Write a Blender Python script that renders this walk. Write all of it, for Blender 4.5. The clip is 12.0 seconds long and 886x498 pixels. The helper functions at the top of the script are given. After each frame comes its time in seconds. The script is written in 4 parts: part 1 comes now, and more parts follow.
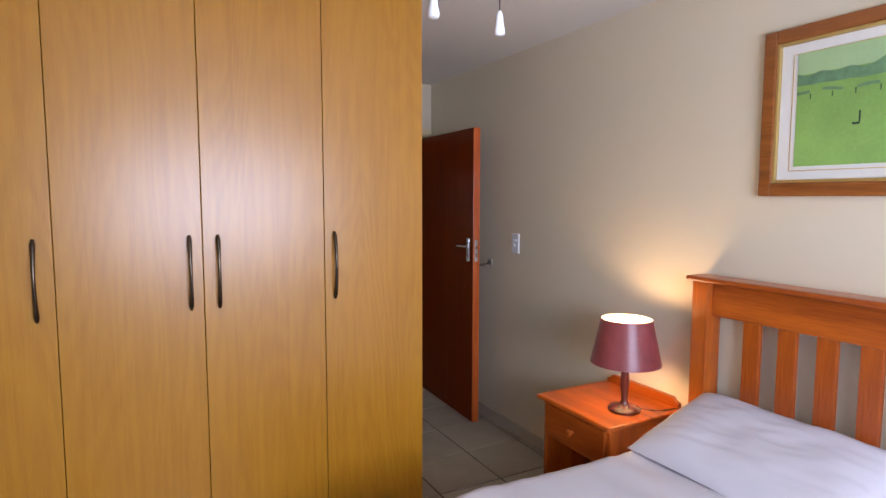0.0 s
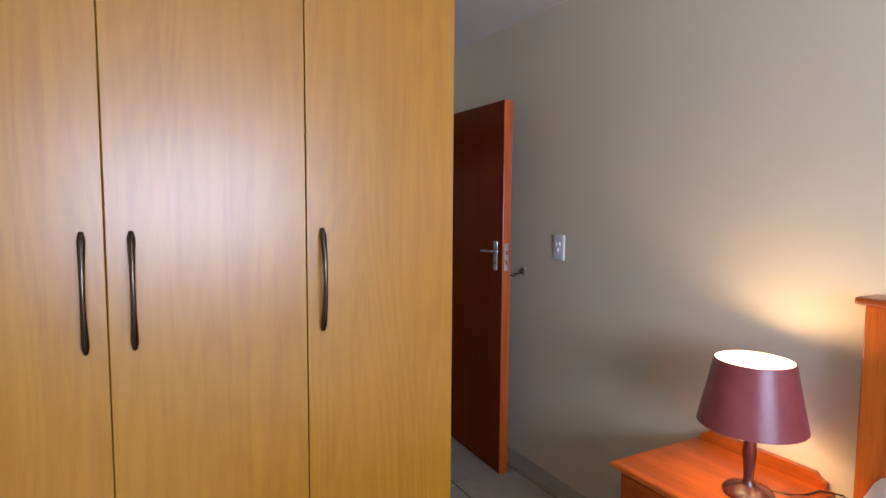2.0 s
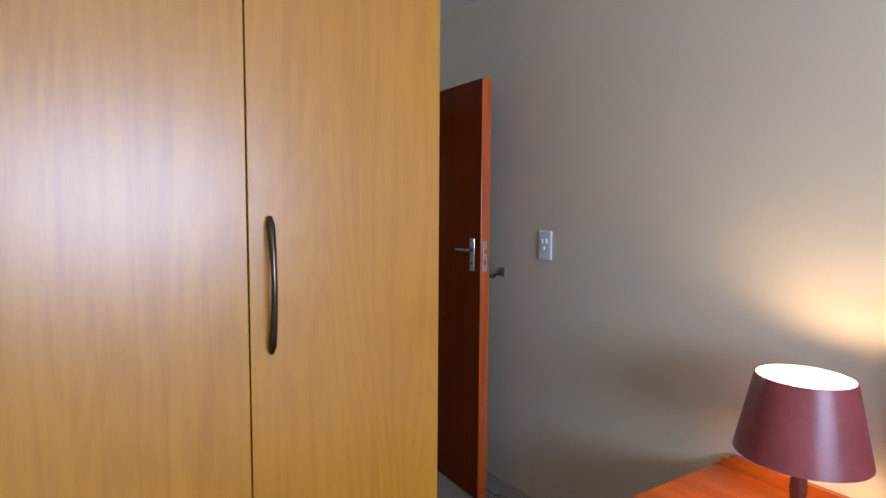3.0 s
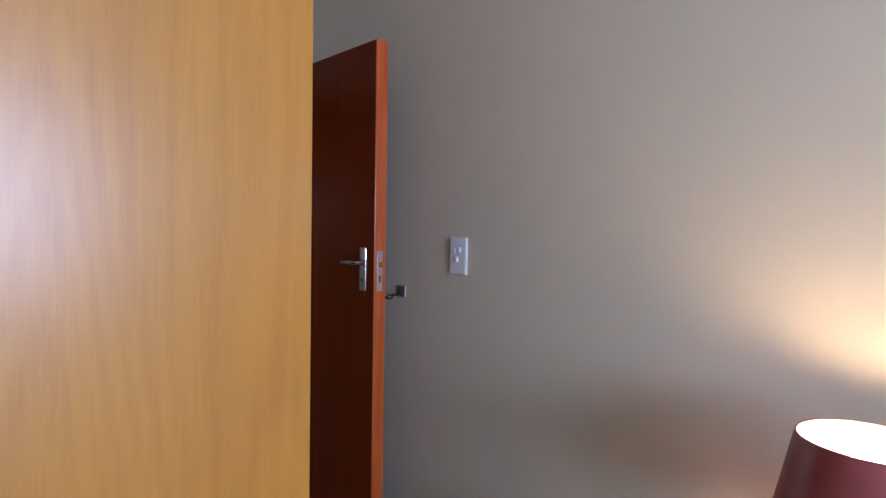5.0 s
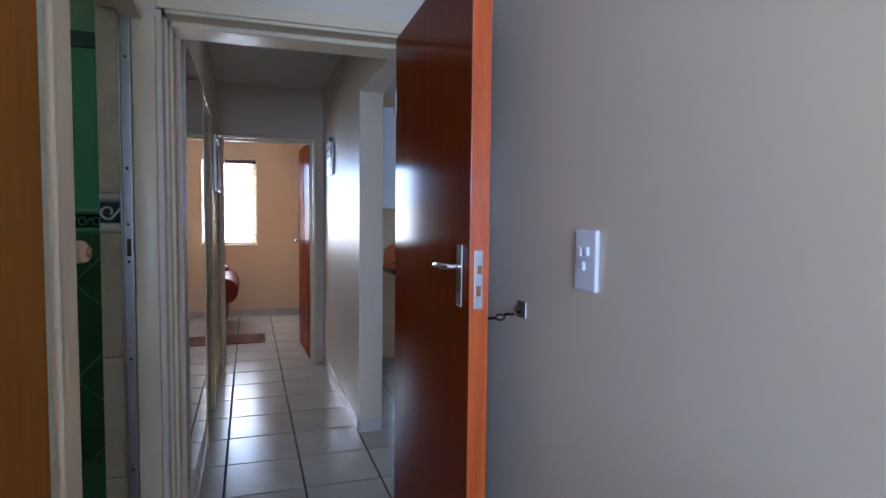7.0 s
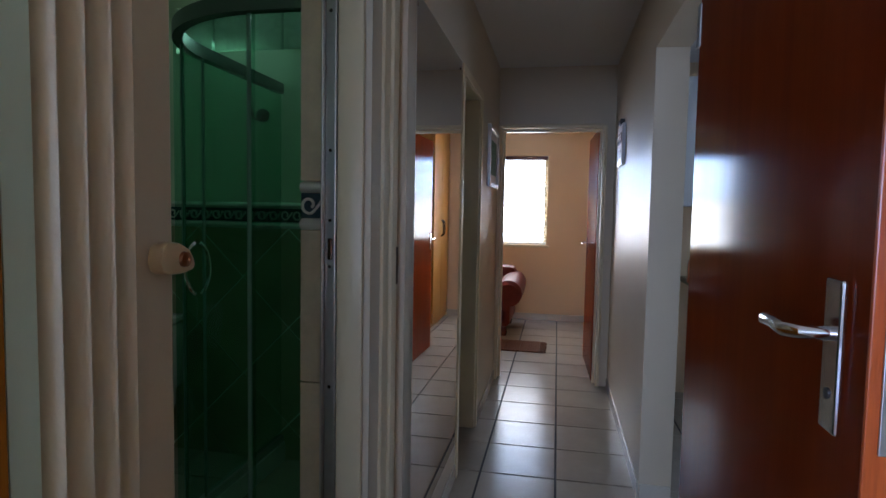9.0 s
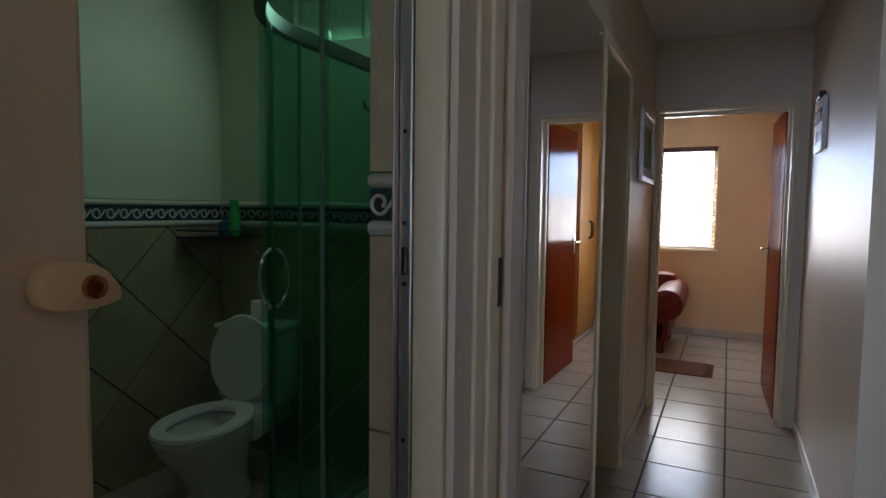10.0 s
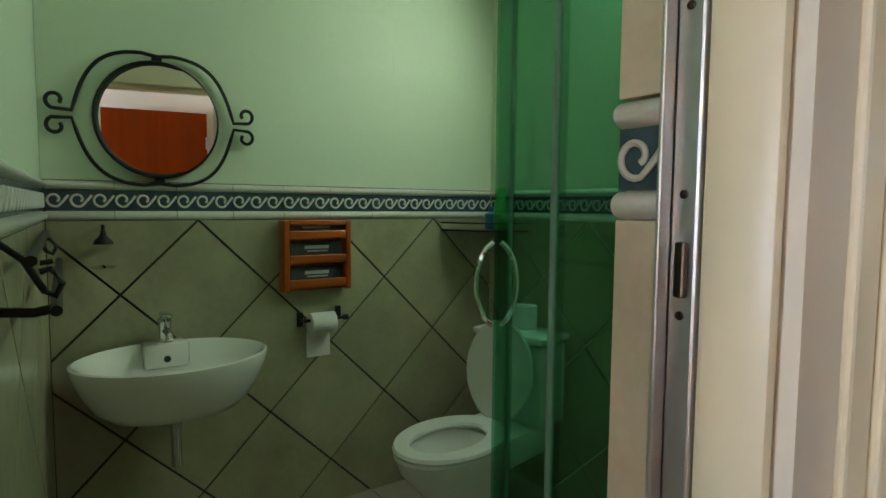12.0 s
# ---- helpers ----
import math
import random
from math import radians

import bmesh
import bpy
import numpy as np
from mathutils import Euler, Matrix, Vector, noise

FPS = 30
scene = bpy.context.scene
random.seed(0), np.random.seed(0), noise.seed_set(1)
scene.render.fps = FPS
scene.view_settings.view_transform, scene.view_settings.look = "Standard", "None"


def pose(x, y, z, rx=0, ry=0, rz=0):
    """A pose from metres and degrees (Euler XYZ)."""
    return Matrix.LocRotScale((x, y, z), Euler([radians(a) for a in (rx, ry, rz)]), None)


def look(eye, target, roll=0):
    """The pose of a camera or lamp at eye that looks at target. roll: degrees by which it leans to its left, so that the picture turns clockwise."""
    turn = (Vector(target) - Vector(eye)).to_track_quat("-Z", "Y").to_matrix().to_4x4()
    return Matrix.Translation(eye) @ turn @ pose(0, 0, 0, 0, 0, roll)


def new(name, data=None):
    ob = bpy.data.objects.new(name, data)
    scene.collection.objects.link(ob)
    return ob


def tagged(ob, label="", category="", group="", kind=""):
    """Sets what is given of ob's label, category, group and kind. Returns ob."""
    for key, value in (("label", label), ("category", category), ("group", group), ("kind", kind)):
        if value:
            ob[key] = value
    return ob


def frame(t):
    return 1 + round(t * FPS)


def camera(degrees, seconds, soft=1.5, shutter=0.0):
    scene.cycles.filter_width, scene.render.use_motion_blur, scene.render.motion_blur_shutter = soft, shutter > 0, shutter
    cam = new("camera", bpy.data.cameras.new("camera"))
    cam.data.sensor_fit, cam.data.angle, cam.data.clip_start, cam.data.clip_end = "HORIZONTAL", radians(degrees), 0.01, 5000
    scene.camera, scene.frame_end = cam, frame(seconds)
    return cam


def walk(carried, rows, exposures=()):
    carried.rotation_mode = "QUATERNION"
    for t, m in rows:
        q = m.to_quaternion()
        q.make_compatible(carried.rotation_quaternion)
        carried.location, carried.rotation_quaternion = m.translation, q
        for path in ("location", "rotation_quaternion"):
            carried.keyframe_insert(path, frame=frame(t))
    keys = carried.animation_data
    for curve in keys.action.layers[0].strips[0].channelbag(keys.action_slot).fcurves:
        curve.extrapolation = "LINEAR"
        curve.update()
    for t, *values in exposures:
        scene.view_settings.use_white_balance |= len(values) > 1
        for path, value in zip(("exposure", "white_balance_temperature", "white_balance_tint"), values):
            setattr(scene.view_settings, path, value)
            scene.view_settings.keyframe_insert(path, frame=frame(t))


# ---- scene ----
cam = camera(74.9, 12.0)
PATH = [
    (0, (-2.185, -4.157, 1.574), (-1.249, -2.398, 1.396), 0.1),
    (0.5, (-2.131, -3.968, 1.568), (-1.202, -2.206, 1.39), 0.2),
    (1, (-2.043, -3.783, 1.548), (-1.115, -2.02, 1.375), 0.3),
    (1.5, (-1.958, -3.564, 1.537), (-1.023, -1.804, 1.371), 0.3),
    (2, (-1.912, -3.351, 1.505), (-0.962, -1.599, 1.342), 0.4),
    (2.5, (-1.864, -3.165, 1.477), (-0.867, -1.438, 1.317), 0.5),
    (3, (-1.792, -2.988, 1.459), (-0.71, -1.313, 1.303), 0.4),
    (3.5, (-1.77, -2.835, 1.447), (-0.564, -1.246, 1.301), 0.4),
    (3.7, (-1.761, -2.785, 1.435), (-0.483, -1.252, 1.31), 0.1),
    (4.6, (-1.56, -2.50, 1.41), (-0.20, -1.04, 1.31), 0.6),
    (5.5, (-1.238, -2.439, 1.362), (0.185, -1.033, 1.293), 1.3),
    (6, (-0.961, -2.338, 1.376), (0.333, -0.817, 1.273), 0.6),
    (6.5, (-0.806, -2.253, 1.384), (0.226, -0.543, 1.27), 0.5),
    (7, (-0.68, -2.122, 1.369), (-0.045, -0.229, 1.252), 0.6),
    (7.5, (-0.593, -1.975, 1.369), (-0.193, -0.019, 1.251), 0.6),
    (7.7, (-0.566, -1.907, 1.37), (-0.277, 0.068, 1.249), 0.7),
    (9.5, (-0.443, -1.163, 1.354), (-1.072, 0.731, 1.217), 0.9),
    (10, (-0.459, -0.935, 1.356), (-1.34, 0.855, 1.219), 0.7),
    (10.5, (-0.492, -0.77, 1.347), (-1.616, 0.878, 1.203), 0.8),
    (11, (-0.593, -0.595, 1.328), (-1.908, 0.905, 1.19), 1.0),
    (11.5, (-0.664, -0.5, 1.322), (-2.149, 0.832, 1.175), 0.6),
    (12, (-0.714, -0.419, 1.311), (-2.363, 0.703, 1.161), 0.5),
]
EXPOSURES = [(0.0, 0.15, 6950, 21), (3.5, 0.18, 5950, 17), (5.5, 0.2, 5650, 20), (6.5, 0.33, 5200, 19), (7.5, 0.55, 5200, 15), (9.5, -0.05, 5650, 16),
             (10.0, 0.0, 5850, 16), (10.5, 0.5, 6200, 16), (11.2, 1.25, 6500, 15), (12.0, 2.0, 6600, 13)]
walk(cam, [(t, look(eye, aim, roll)) for t, eye, aim, roll in PATH], EXPOSURES)

# ---- world, light, exposure ----
world = bpy.data.worlds.new("sky")
scene.world = world
world.use_nodes = True
wn = world.node_tree
sky = wn.nodes.new("ShaderNodeTexSky")
sky.sky_type = 'NISHITA'
sky.sun_disc = False
sky.sun_elevation, sky.sun_rotation = radians(55), radians(300)
wn.links.new(sky.outputs[0], wn.nodes["Background"].inputs[0])
wn.nodes["Background"].inputs[1].default_value = 0.1


def area(name, m, sx, sy, watts, color):
    d = bpy.data.lights.new(name, 'AREA')
    d.shape, d.size, d.size_y, d.energy, d.color = 'RECTANGLE', sx, sy, watts, color
    o = new(name, d)
    o.matrix_world = m
    return o


DAY = (0.58, 0.73, 1.0)
area("window_light_bedroom", look((-1.5, -5.17, 1.50), (-1.5, 0, 1.35)), 1.7, 0.9, 96, DAY)
# sky above and sunlit ground below, as they stand in the far window
area("window_light_far_sky", look((-1.15, 5.93, 1.80), (-1.0, 0, 0.7)), 1.1, 0.5, 11, (0.42, 0.66, 1.0))
area("window_light_far_ground", look((-1.15, 5.93, 1.25), (-1.0, 0, 1.3)), 1.1, 0.52, 11, (1.0, 0.84, 0.68))
area("window_light_kitchen", look((1.5, 5.8, 1.5), (1.0, 0, 0.9)), 0.85, 0.5, 9, DAY)
# added fill lamp at an unseen east opening, brightens the passage wall end
area("kitchen_side_fill", look((2.5, 1.0, 1.5), (-0.5, 1.5, 1.1)), 0.9, 1.0, 6, DAY)
area("window_light_bathroom", look((-2.1, 1.42, 2.3), (-2.3, 0.0, 1.3)), 0.75, 0.2, 2.3, (0.80, 1.0, 0.80)).data.spread = radians(160)
sun_data = bpy.data.lights.new("sun", 'SUN')
sun_data.energy, sun_data.angle, sun_data.color = 3, radians(0.5), (1, 0.95, 0.87)
new("sun", sun_data).matrix_world = look((6, 4, 12), (0, 0, 0))

# ---- materials ----


def material(name, color, rough=0.5, metal=0.0, var=0.12, scale=6.0, bump=0.05, fine=80.0, coat=0.0, emit=0.0, spec=0.5):
    m = bpy.data.materials.new(name)
    m.use_nodes = True
    nt = m.node_tree
    b = nt.nodes["Principled BSDF"]
    tc = nt.nodes.new("ShaderNodeTexCoord")
    n1 = nt.nodes.new("ShaderNodeTexNoise")
    n1.inputs["Scale"].default_value, n1.inputs["Detail"].default_value = scale, 4
    n2 = nt.nodes.new("ShaderNodeTexNoise")
    n2.inputs["Scale"].default_value, n2.inputs["Detail"].default_value = fine, 3
    for n in (n1, n2):
        nt.links.new(tc.outputs["Object"], n.inputs["Vector"])
    oi = nt.nodes.new("ShaderNodeObjectInfo")
    mix = nt.nodes.new("ShaderNodeMix")
    mix.data_type = 'RGBA'
    lo = [c * (1 - var) for c in color]
    hi = [min(1, c * (1 + var)) for c in color]
    mix.inputs[6].default_value, mix.inputs[7].default_value = (*lo, 1), (*hi, 1)
    add = nt.nodes.new("ShaderNodeMath")
    add.operation = 'MULTIPLY_ADD'
    nt.links.new(n2.outputs[0], add.inputs[0])
    add.inputs[1].default_value = 0.3
    nt.links.new(n1.outputs[0], add.inputs[2])
    sub = nt.nodes.new("ShaderNodeMath")
    sub.operation = 'MULTIPLY_ADD'
    nt.links.new(oi.outputs["Random"], sub.inputs[0])
    sub.inputs[1].default_value = 0.3
    nt.links.new(add.outputs[0], sub.inputs[2])
    off = nt.nodes.new("ShaderNodeMath")
    off.operation, off.use_clamp = 'SUBTRACT', True
    nt.links.new(sub.outputs[0], off.inputs[0])
    off.inputs[1].default_value = 0.3
    nt.links.new(off.outputs[0], mix.inputs[0])
    nt.links.new(mix.outputs[2], b.inputs["Base Color"])
    b.inputs["Roughness"].default_value, b.inputs["Metallic"].default_value = rough, metal
    b.inputs["Coat Weight"].default_value, b.inputs["Coat Roughness"].default_value = coat, 0.12
    b.inputs["Specular IOR Level"].default_value = spec
    if bump:
        bn = nt.nodes.new("ShaderNodeBump")
        bn.inputs["Strength"].default_value, bn.inputs["Distance"].default_value = bump, 0.004
        nt.links.new(n2.outputs[0], bn.inputs["Height"])
        nt.links.new(bn.outputs[0], b.inputs["Normal"])
    if emit:
        b.inputs["Emission Color"].default_value = (*color, 1)
        b.inputs["Emission Strength"].default_value = emit
    return m


def wood(name, dark, light, rough=0.4, grain=9.0, axis=2, coat=0.0, bump=0.06, stretch=0.06, coat_rough=0.15, coat_ior=1.5, swirl=0.6, spec=0.5, figure=0.0):
    """Straight-grained wood; axis is the way that the grain runs."""
    m = bpy.data.materials.new(name)
    m.use_nodes = True
    nt = m.node_tree
    b = nt.nodes["Principled BSDF"]
    tc = nt.nodes.new("ShaderNodeTexCoord")
    mp = nt.nodes.new("ShaderNodeMapping")
    s = [1.0, 1.0, 1.0]
    s[axis] = stretch
    mp.inputs["Scale"].default_value = s
    nt.links.new(tc.outputs["Object"], mp.inputs["Vector"])
    big = nt.nodes.new("ShaderNodeTexNoise")
    big.inputs["Scale"].default_value, big.inputs["Detail"].default_value = grain, 5
    big.inputs["Distortion"].default_value = swirl
    fine = nt.nodes.new("ShaderNodeTexNoise")
    fine.inputs["Scale"].default_value, fine.inputs["Detail"].default_value = grain * 14, 3
    for n in (big, fine):
        nt.links.new(mp.outputs[0], n.inputs["Vector"])
    add = nt.nodes.new("ShaderNodeMath")
    add.operation = 'MULTIPLY_ADD'
    nt.links.new(fine.outputs[0], add.inputs[0])
    add.inputs[1].default_value = 0.45
    nt.links.new(big.outputs[0], add.inputs[2])
    if figure:
        # flame figure of crown-cut veneer, different on each board
        oi = nt.nodes.new("ShaderNodeObjectInfo")
        far = nt.nodes.new("ShaderNodeVectorMath")
        far.operation = 'MULTIPLY_ADD'
        far.inputs[1].default_value = (3.0, 1.0, 2.0)
        nt.links.new(oi.outputs["Random"], far.inputs[0])
        loose = nt.nodes.new("ShaderNodeMapping")
        loose.inputs["Scale"].default_value = [0.14 if k == axis else 1.0 for k in range(3)]
        nt.links.new(tc.outputs["Object"], loose.inputs["Vector"])
        nt.links.new(loose.outputs[0], far.inputs[2])
        soft = nt.nodes.new("ShaderNodeTexNoise")
        soft.inputs["Scale"].default_value, soft.inputs["Detail"].default_value = 3.2, 1.5
        soft.inputs["Distortion"].default_value = 0.4
        nt.links.new(far.outputs[0], soft.inputs["Vector"])
        ring = nt.nodes.new("ShaderNodeMath")
        ring.operation = 'MULTIPLY'
        nt.links.new(soft.outputs[0], ring.inputs[0])
        ring.inputs[1].default_value = 150.0
        wave = nt.nodes.new("ShaderNodeMath")
        wave.operation = 'SINE'
        nt.links.new(ring.outputs[0], wave.inputs[0])
        both = nt.nodes.new("ShaderNodeMath")
        both.operation = 'MULTIPLY_ADD'
        nt.links.new(wave.outputs[0], both.inputs[0])
        both.inputs[1].default_value = figure
        nt.links.new(add.outputs[0], both.inputs[2])
        add = both
    ramp = nt.nodes.new("ShaderNodeValToRGB")
    ramp.color_ramp.elements[0].position, ramp.color_ramp.elements[1].position = 0.50, 0.90
    ramp.color_ramp.elements[0].color, ramp.color_ramp.elements[1].color = (*dark, 1), (*light, 1)
    nt.links.new(add.outputs[0], ramp.inputs[0])
    nt.links.new(ramp.outputs[0], b.inputs["Base Color"])
    b.inputs["Roughness"].default_value = rough
    b.inputs["Coat Weight"].default_value, b.inputs["Coat Roughness"].default_value = coat, coat_rough
    b.inputs["Coat IOR"].default_value = coat_ior
    b.inputs["Specular IOR Level"].default_value = spec
    bn = nt.nodes.new("ShaderNodeBump")
    bn.inputs["Strength"].default_value, bn.inputs["Distance"].default_value = bump, 0.002
    nt.links.new(fine.outputs[0], bn.inputs["Height"])
    nt.links.new(bn.outputs[0], b.inputs["Normal"])
    return m


def tinted_glass(name, tint, gloss=0.06):
    m = bpy.data.materials.new(name)
    m.use_nodes = True
    nt = m.node_tree
    nt.nodes.remove(nt.nodes["Principled BSDF"])
    tr = nt.nodes.new("ShaderNodeBsdfTransparent")
    tr.inputs[0].default_value = (*tint, 1)
    gl = nt.nodes.new("ShaderNodeBsdfGlossy")
    gl.inputs["Roughness"].default_value = 0.02
    mx = nt.nodes.new("ShaderNodeMixShader")
    mx.inputs[0].default_value = gloss
    nt.links.new(tr.outputs[0], mx.inputs[1])
    nt.links.new(gl.outputs[0], mx.inputs[2])
    nt.links.new(mx.outputs[0], nt.nodes["Material Output"].inputs[0])
    return m


M_WALL = material("wall_paint", (0.71, 0.62, 0.46), 0.42, var=0.03, scale=1.5, bump=0.05, fine=120)
M_WALL_PASS = material("passage_gloss_paint", (0.65, 0.54, 0.385), 0.40, var=0.04, scale=1.5, bump=0.15, fine=90, spec=0.22)
M_WALL_FAR = material("far_room_paint", (0.82, 0.60, 0.36), 0.6, var=0.03, scale=1.5, bump=0.1, fine=120)
M_WHITE_WALL = material("kitchen_paint", (0.72, 0.75, 0.76), 0.5, var=0.03, scale=2, bump=0.1)
M_CEIL = material("ceiling_paint", (0.74, 0.72, 0.67), 0.8, var=0.03, scale=2, bump=0.08)
M_TRIM = material("cream_gloss_enamel", (0.75, 0.63, 0.40), 0.34, var=0.05, scale=5, bump=0.06, fine=40)
M_TILE = material("floor_tile_glaze", (0.41, 0.355, 0.275), 0.22, var=0.16, scale=5, bump=0.03, fine=30, spec=0.11)
M_GROUT = material("dark_grout", (0.05, 0.047, 0.043), 0.9, var=0.2, scale=30, bump=0.3)
M_SKIRT = material("skirting_tile_glaze", (0.58, 0.52, 0.42), 0.2, var=0.12, scale=6, bump=0.03)
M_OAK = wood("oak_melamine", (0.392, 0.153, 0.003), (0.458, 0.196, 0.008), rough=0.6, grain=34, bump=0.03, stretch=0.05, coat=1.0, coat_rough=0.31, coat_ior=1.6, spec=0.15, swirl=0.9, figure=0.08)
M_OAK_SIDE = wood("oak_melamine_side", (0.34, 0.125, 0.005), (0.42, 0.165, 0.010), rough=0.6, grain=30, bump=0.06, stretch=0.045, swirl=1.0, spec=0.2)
M_PINE = wood("orange_pine_upright", (0.27, 0.042, 0.005), (0.54, 0.120, 0.012), rough=0.3, grain=14, coat=0.3)
M_PINE_Y = wood("orange_pine_along", (0.24, 0.038, 0.005), (0.54, 0.115, 0.012), rough=0.3, grain=12, axis=1, coat=0.3)
M_FRAME = wood("brown_picture_frame", (0.17, 0.045, 0.010), (0.36, 0.115, 0.025), rough=0.3, grain=16, axis=1, coat=0.3)
M_MAHOG = wood("mahogany_veneer", (0.15, 0.018, 0.0015), (0.19, 0.024, 0.002), spec=0.0, rough=0.65, grain=14, coat=0.32, coat_rough=0.11, bump=0.01, stretch=0.04)
M_LIPPING = wood("mahogany_edge", (0.46, 0.075, 0.012), (0.68, 0.14, 0.022), rough=0.3, grain=30, coat=0.2)
M_DARKWOOD = wood("dark_cherry", (0.05, 0.008, 0.006), (0.12, 0.02, 0.014), rough=0.25, grain=20, coat=0.4)
M_BRONZE = material("dark_bronze", (0.10, 0.075, 0.055), 0.25, metal=1.0, var=0.2, scale=20, bump=0.02)
M_CHROME = material("chrome", (0.75, 0.76, 0.78), 0.12, metal=1.0, var=0.03, bump=0.0)
M_ALU = material("dull_aluminium", (0.50, 0.49, 0.46), 0.35, metal=0.9, var=0.15, scale=15, bump=0.05)
M_IRON = material("black_wrought_iron", (0.02, 0.022, 0.02), 0.45, metal=0.5, var=0.3, scale=40, bump=0.3, fine=150)
M_PLASTIC = material("white_plastic", (0.80, 0.80, 0.80), 0.3, var=0.02, bump=0.0)
M_BLACK = material("black_plastic", (0.02, 0.02, 0.022), 0.35, var=0.2, bump=0.02)
M_LINEN = material("white_linen", (0.60, 0.575, 0.61), 0.9, var=0.04, scale=4, bump=0.35, fine=260)
M_SHADE = material("burgundy_shade_card", (0.24, 0.050, 0.050), 0.34, var=0.45, scale=10, bump=0.15, fine=60)
M_SHADE_IN = material("shade_lining", (0.85, 0.78, 0.62), 0.7, var=0.02, bump=0.0)
M_BULB = material("lit_bulb", (1.0, 0.82, 0.52), 0.4, var=0.0, bump=0.0, emit=14)
M_CORD = material("dark_cord", (0.03, 0.02, 0.018), 0.5, var=0.1)
M_GOLD = material("gilt_slip", (0.62, 0.44, 0.16), 0.35, metal=0.7, var=0.12, scale=30)
M_MAT = material("picture_mount", (0.74, 0.72, 0.66), 0.8, var=0.03)
M_GREEN_ART = material("green_wash", (0.23, 0.42, 0.10), 0.7, var=0.4, scale=4, bump=0)
M_PALE_ART = material("pale_green_sky", (0.36, 0.52, 0.26), 0.7, var=0.15, scale=5, bump=0)
M_SEA_ART = material("dark_green_sea", (0.12, 0.24, 0.12), 0.7, var=0.5, scale=22, bump=0)
M_INK = material("art_ink", (0.03, 0.06, 0.03), 0.8, var=0.2, bump=0)
# pale tile with the green cast of the bathroom daylight mixed into its colour
M_BATH_UP = material("pale_green_cast_tile", (0.66, 0.78, 0.59), 0.5, var=0.03, scale=3, bump=0.03)
M_BATH_TILE = material("stone_look_tile", (0.37, 0.365, 0.235), 0.26, var=0.32, scale=4.5, bump=0.05, fine=40)
M_JAMB_TILE = material("beige_marbled_tile", (0.64, 0.55, 0.40), 0.22, var=0.22, scale=11, bump=0.04)
M_BORDER = material("blue_border_glaze", (0.045, 0.080, 0.105), 0.2, var=0.4, scale=40, bump=0.05)
M_BORDER_W = material("border_white_glaze", (0.66, 0.66, 0.60), 0.2, var=0.06, scale=30, bump=0.03)
M_CERAMIC = material("white_ceramic", (0.80, 0.81, 0.77), 0.1, var=0.01, bump=0, coat=0.3)
M_PAPER = material("toilet_paper", (0.82, 0.82, 0.80), 0.95, var=0.03, bump=0.2, fine=200)
M_MIRROR = material("silvered_mirror", (0.93, 0.94, 0.93), 0.01, metal=1.0, var=0.0, bump=0)
M_GREEN_GLASS = tinted_glass("green_tinted_glass", (0.68, 0.88, 0.80), 0.05)
M_CLEAR = tinted_glass("clear_glass", (0.92, 0.95, 0.94))
M_EDGE = material("glass_edge_strip", (0.20, 0.34, 0.28), 0.25, var=0.1, bump=0.0)
M_RAIL = material("green_grey_rail", (0.13, 0.17, 0.15), 0.4, metal=0.6, var=0.1, bump=0.02)
M_BLOCK = material("glass_block", (0.55, 0.75, 0.62), 0.15, var=0.3, scale=40, bump=0.6, fine=60)
M_PVC = material("cream_pvc", (0.68, 0.565, 0.365), 0.42, var=0.05, scale=6, bump=0.12, fine=110)
M_HANDLE_PVC = material("yellowed_plastic", (0.66, 0.49, 0.26), 0.35, var=0.08, scale=20, bump=0.03)
M_BRASS = material("worn_brass", (0.35, 0.16, 0.07), 0.3, metal=1.0, var=0.2, scale=40)
M_LEATHER = material("red_brown_leather", (0.15, 0.020, 0.010), 0.45, var=0.4, scale=14, bump=0.3, fine=90, spec=0.25)
M_THROW = material("blue_grey_fabric", (0.20, 0.22, 0.32), 0.9, var=0.4, scale=18, bump=0.4)
M_RUG = material("brown_woven_rug", (0.15, 0.058, 0.022), 0.95, var=0.6, scale=25, bump=0.8, fine=90)
M_BLIND = material("white_blind_slat", (0.85, 0.85, 0.82), 0.5, var=0.02, bump=0)
M_BOTTLE = material("green_bottle", (0.03, 0.42, 0.10), 0.3, var=0.1, bump=0)
M_BLUEB = material("blue_bottle", (0.05, 0.20, 0.36), 0.3, var=0.1, bump=0)
M_MAG = material("magazine_covers", (0.04, 0.045, 0.05), 0.3, var=0.6, scale=30, bump=0)
M_MAG_L = material("magazine_print", (0.45, 0.45, 0.46), 0.4, var=0.2, bump=0)
M_COUNTER = material("black_granite_top", (0.02, 0.02, 0.023), 0.15, var=0.5, scale=80, bump=0)
M_GROUND = material("outside_ground", (0.20, 0.17, 0.11), 0.9, var=0.3, scale=2, bump=0.3)
M_DAY = material("bright_daylight_backdrop", (0.95, 0.97, 1.0), 0.9, var=0.0, bump=0, emit=11.0)

# ---- mesh helpers ----


def finish(bm, name, mat, parent=None, bevel=0.0, smooth=False, segments=2):
    if bevel:
        bmesh.ops.bevel(bm, geom=bm.edges[:], offset=bevel, segments=segments, affect='EDGES', profile=0.5, clamp_overlap=True)
    bmesh.ops.recalc_face_normals(bm, faces=bm.faces[:])
    me = bpy.data.meshes.new(name)
    bm.to_mesh(me)
    bm.free()
    me.materials.append(mat)
    if smooth:
        me.shade_smooth()
        me.set_sharp_from_angle(angle=radians(40))
    ob = new(name, me)
    if parent is not None:
        ob.parent = parent
    return ob


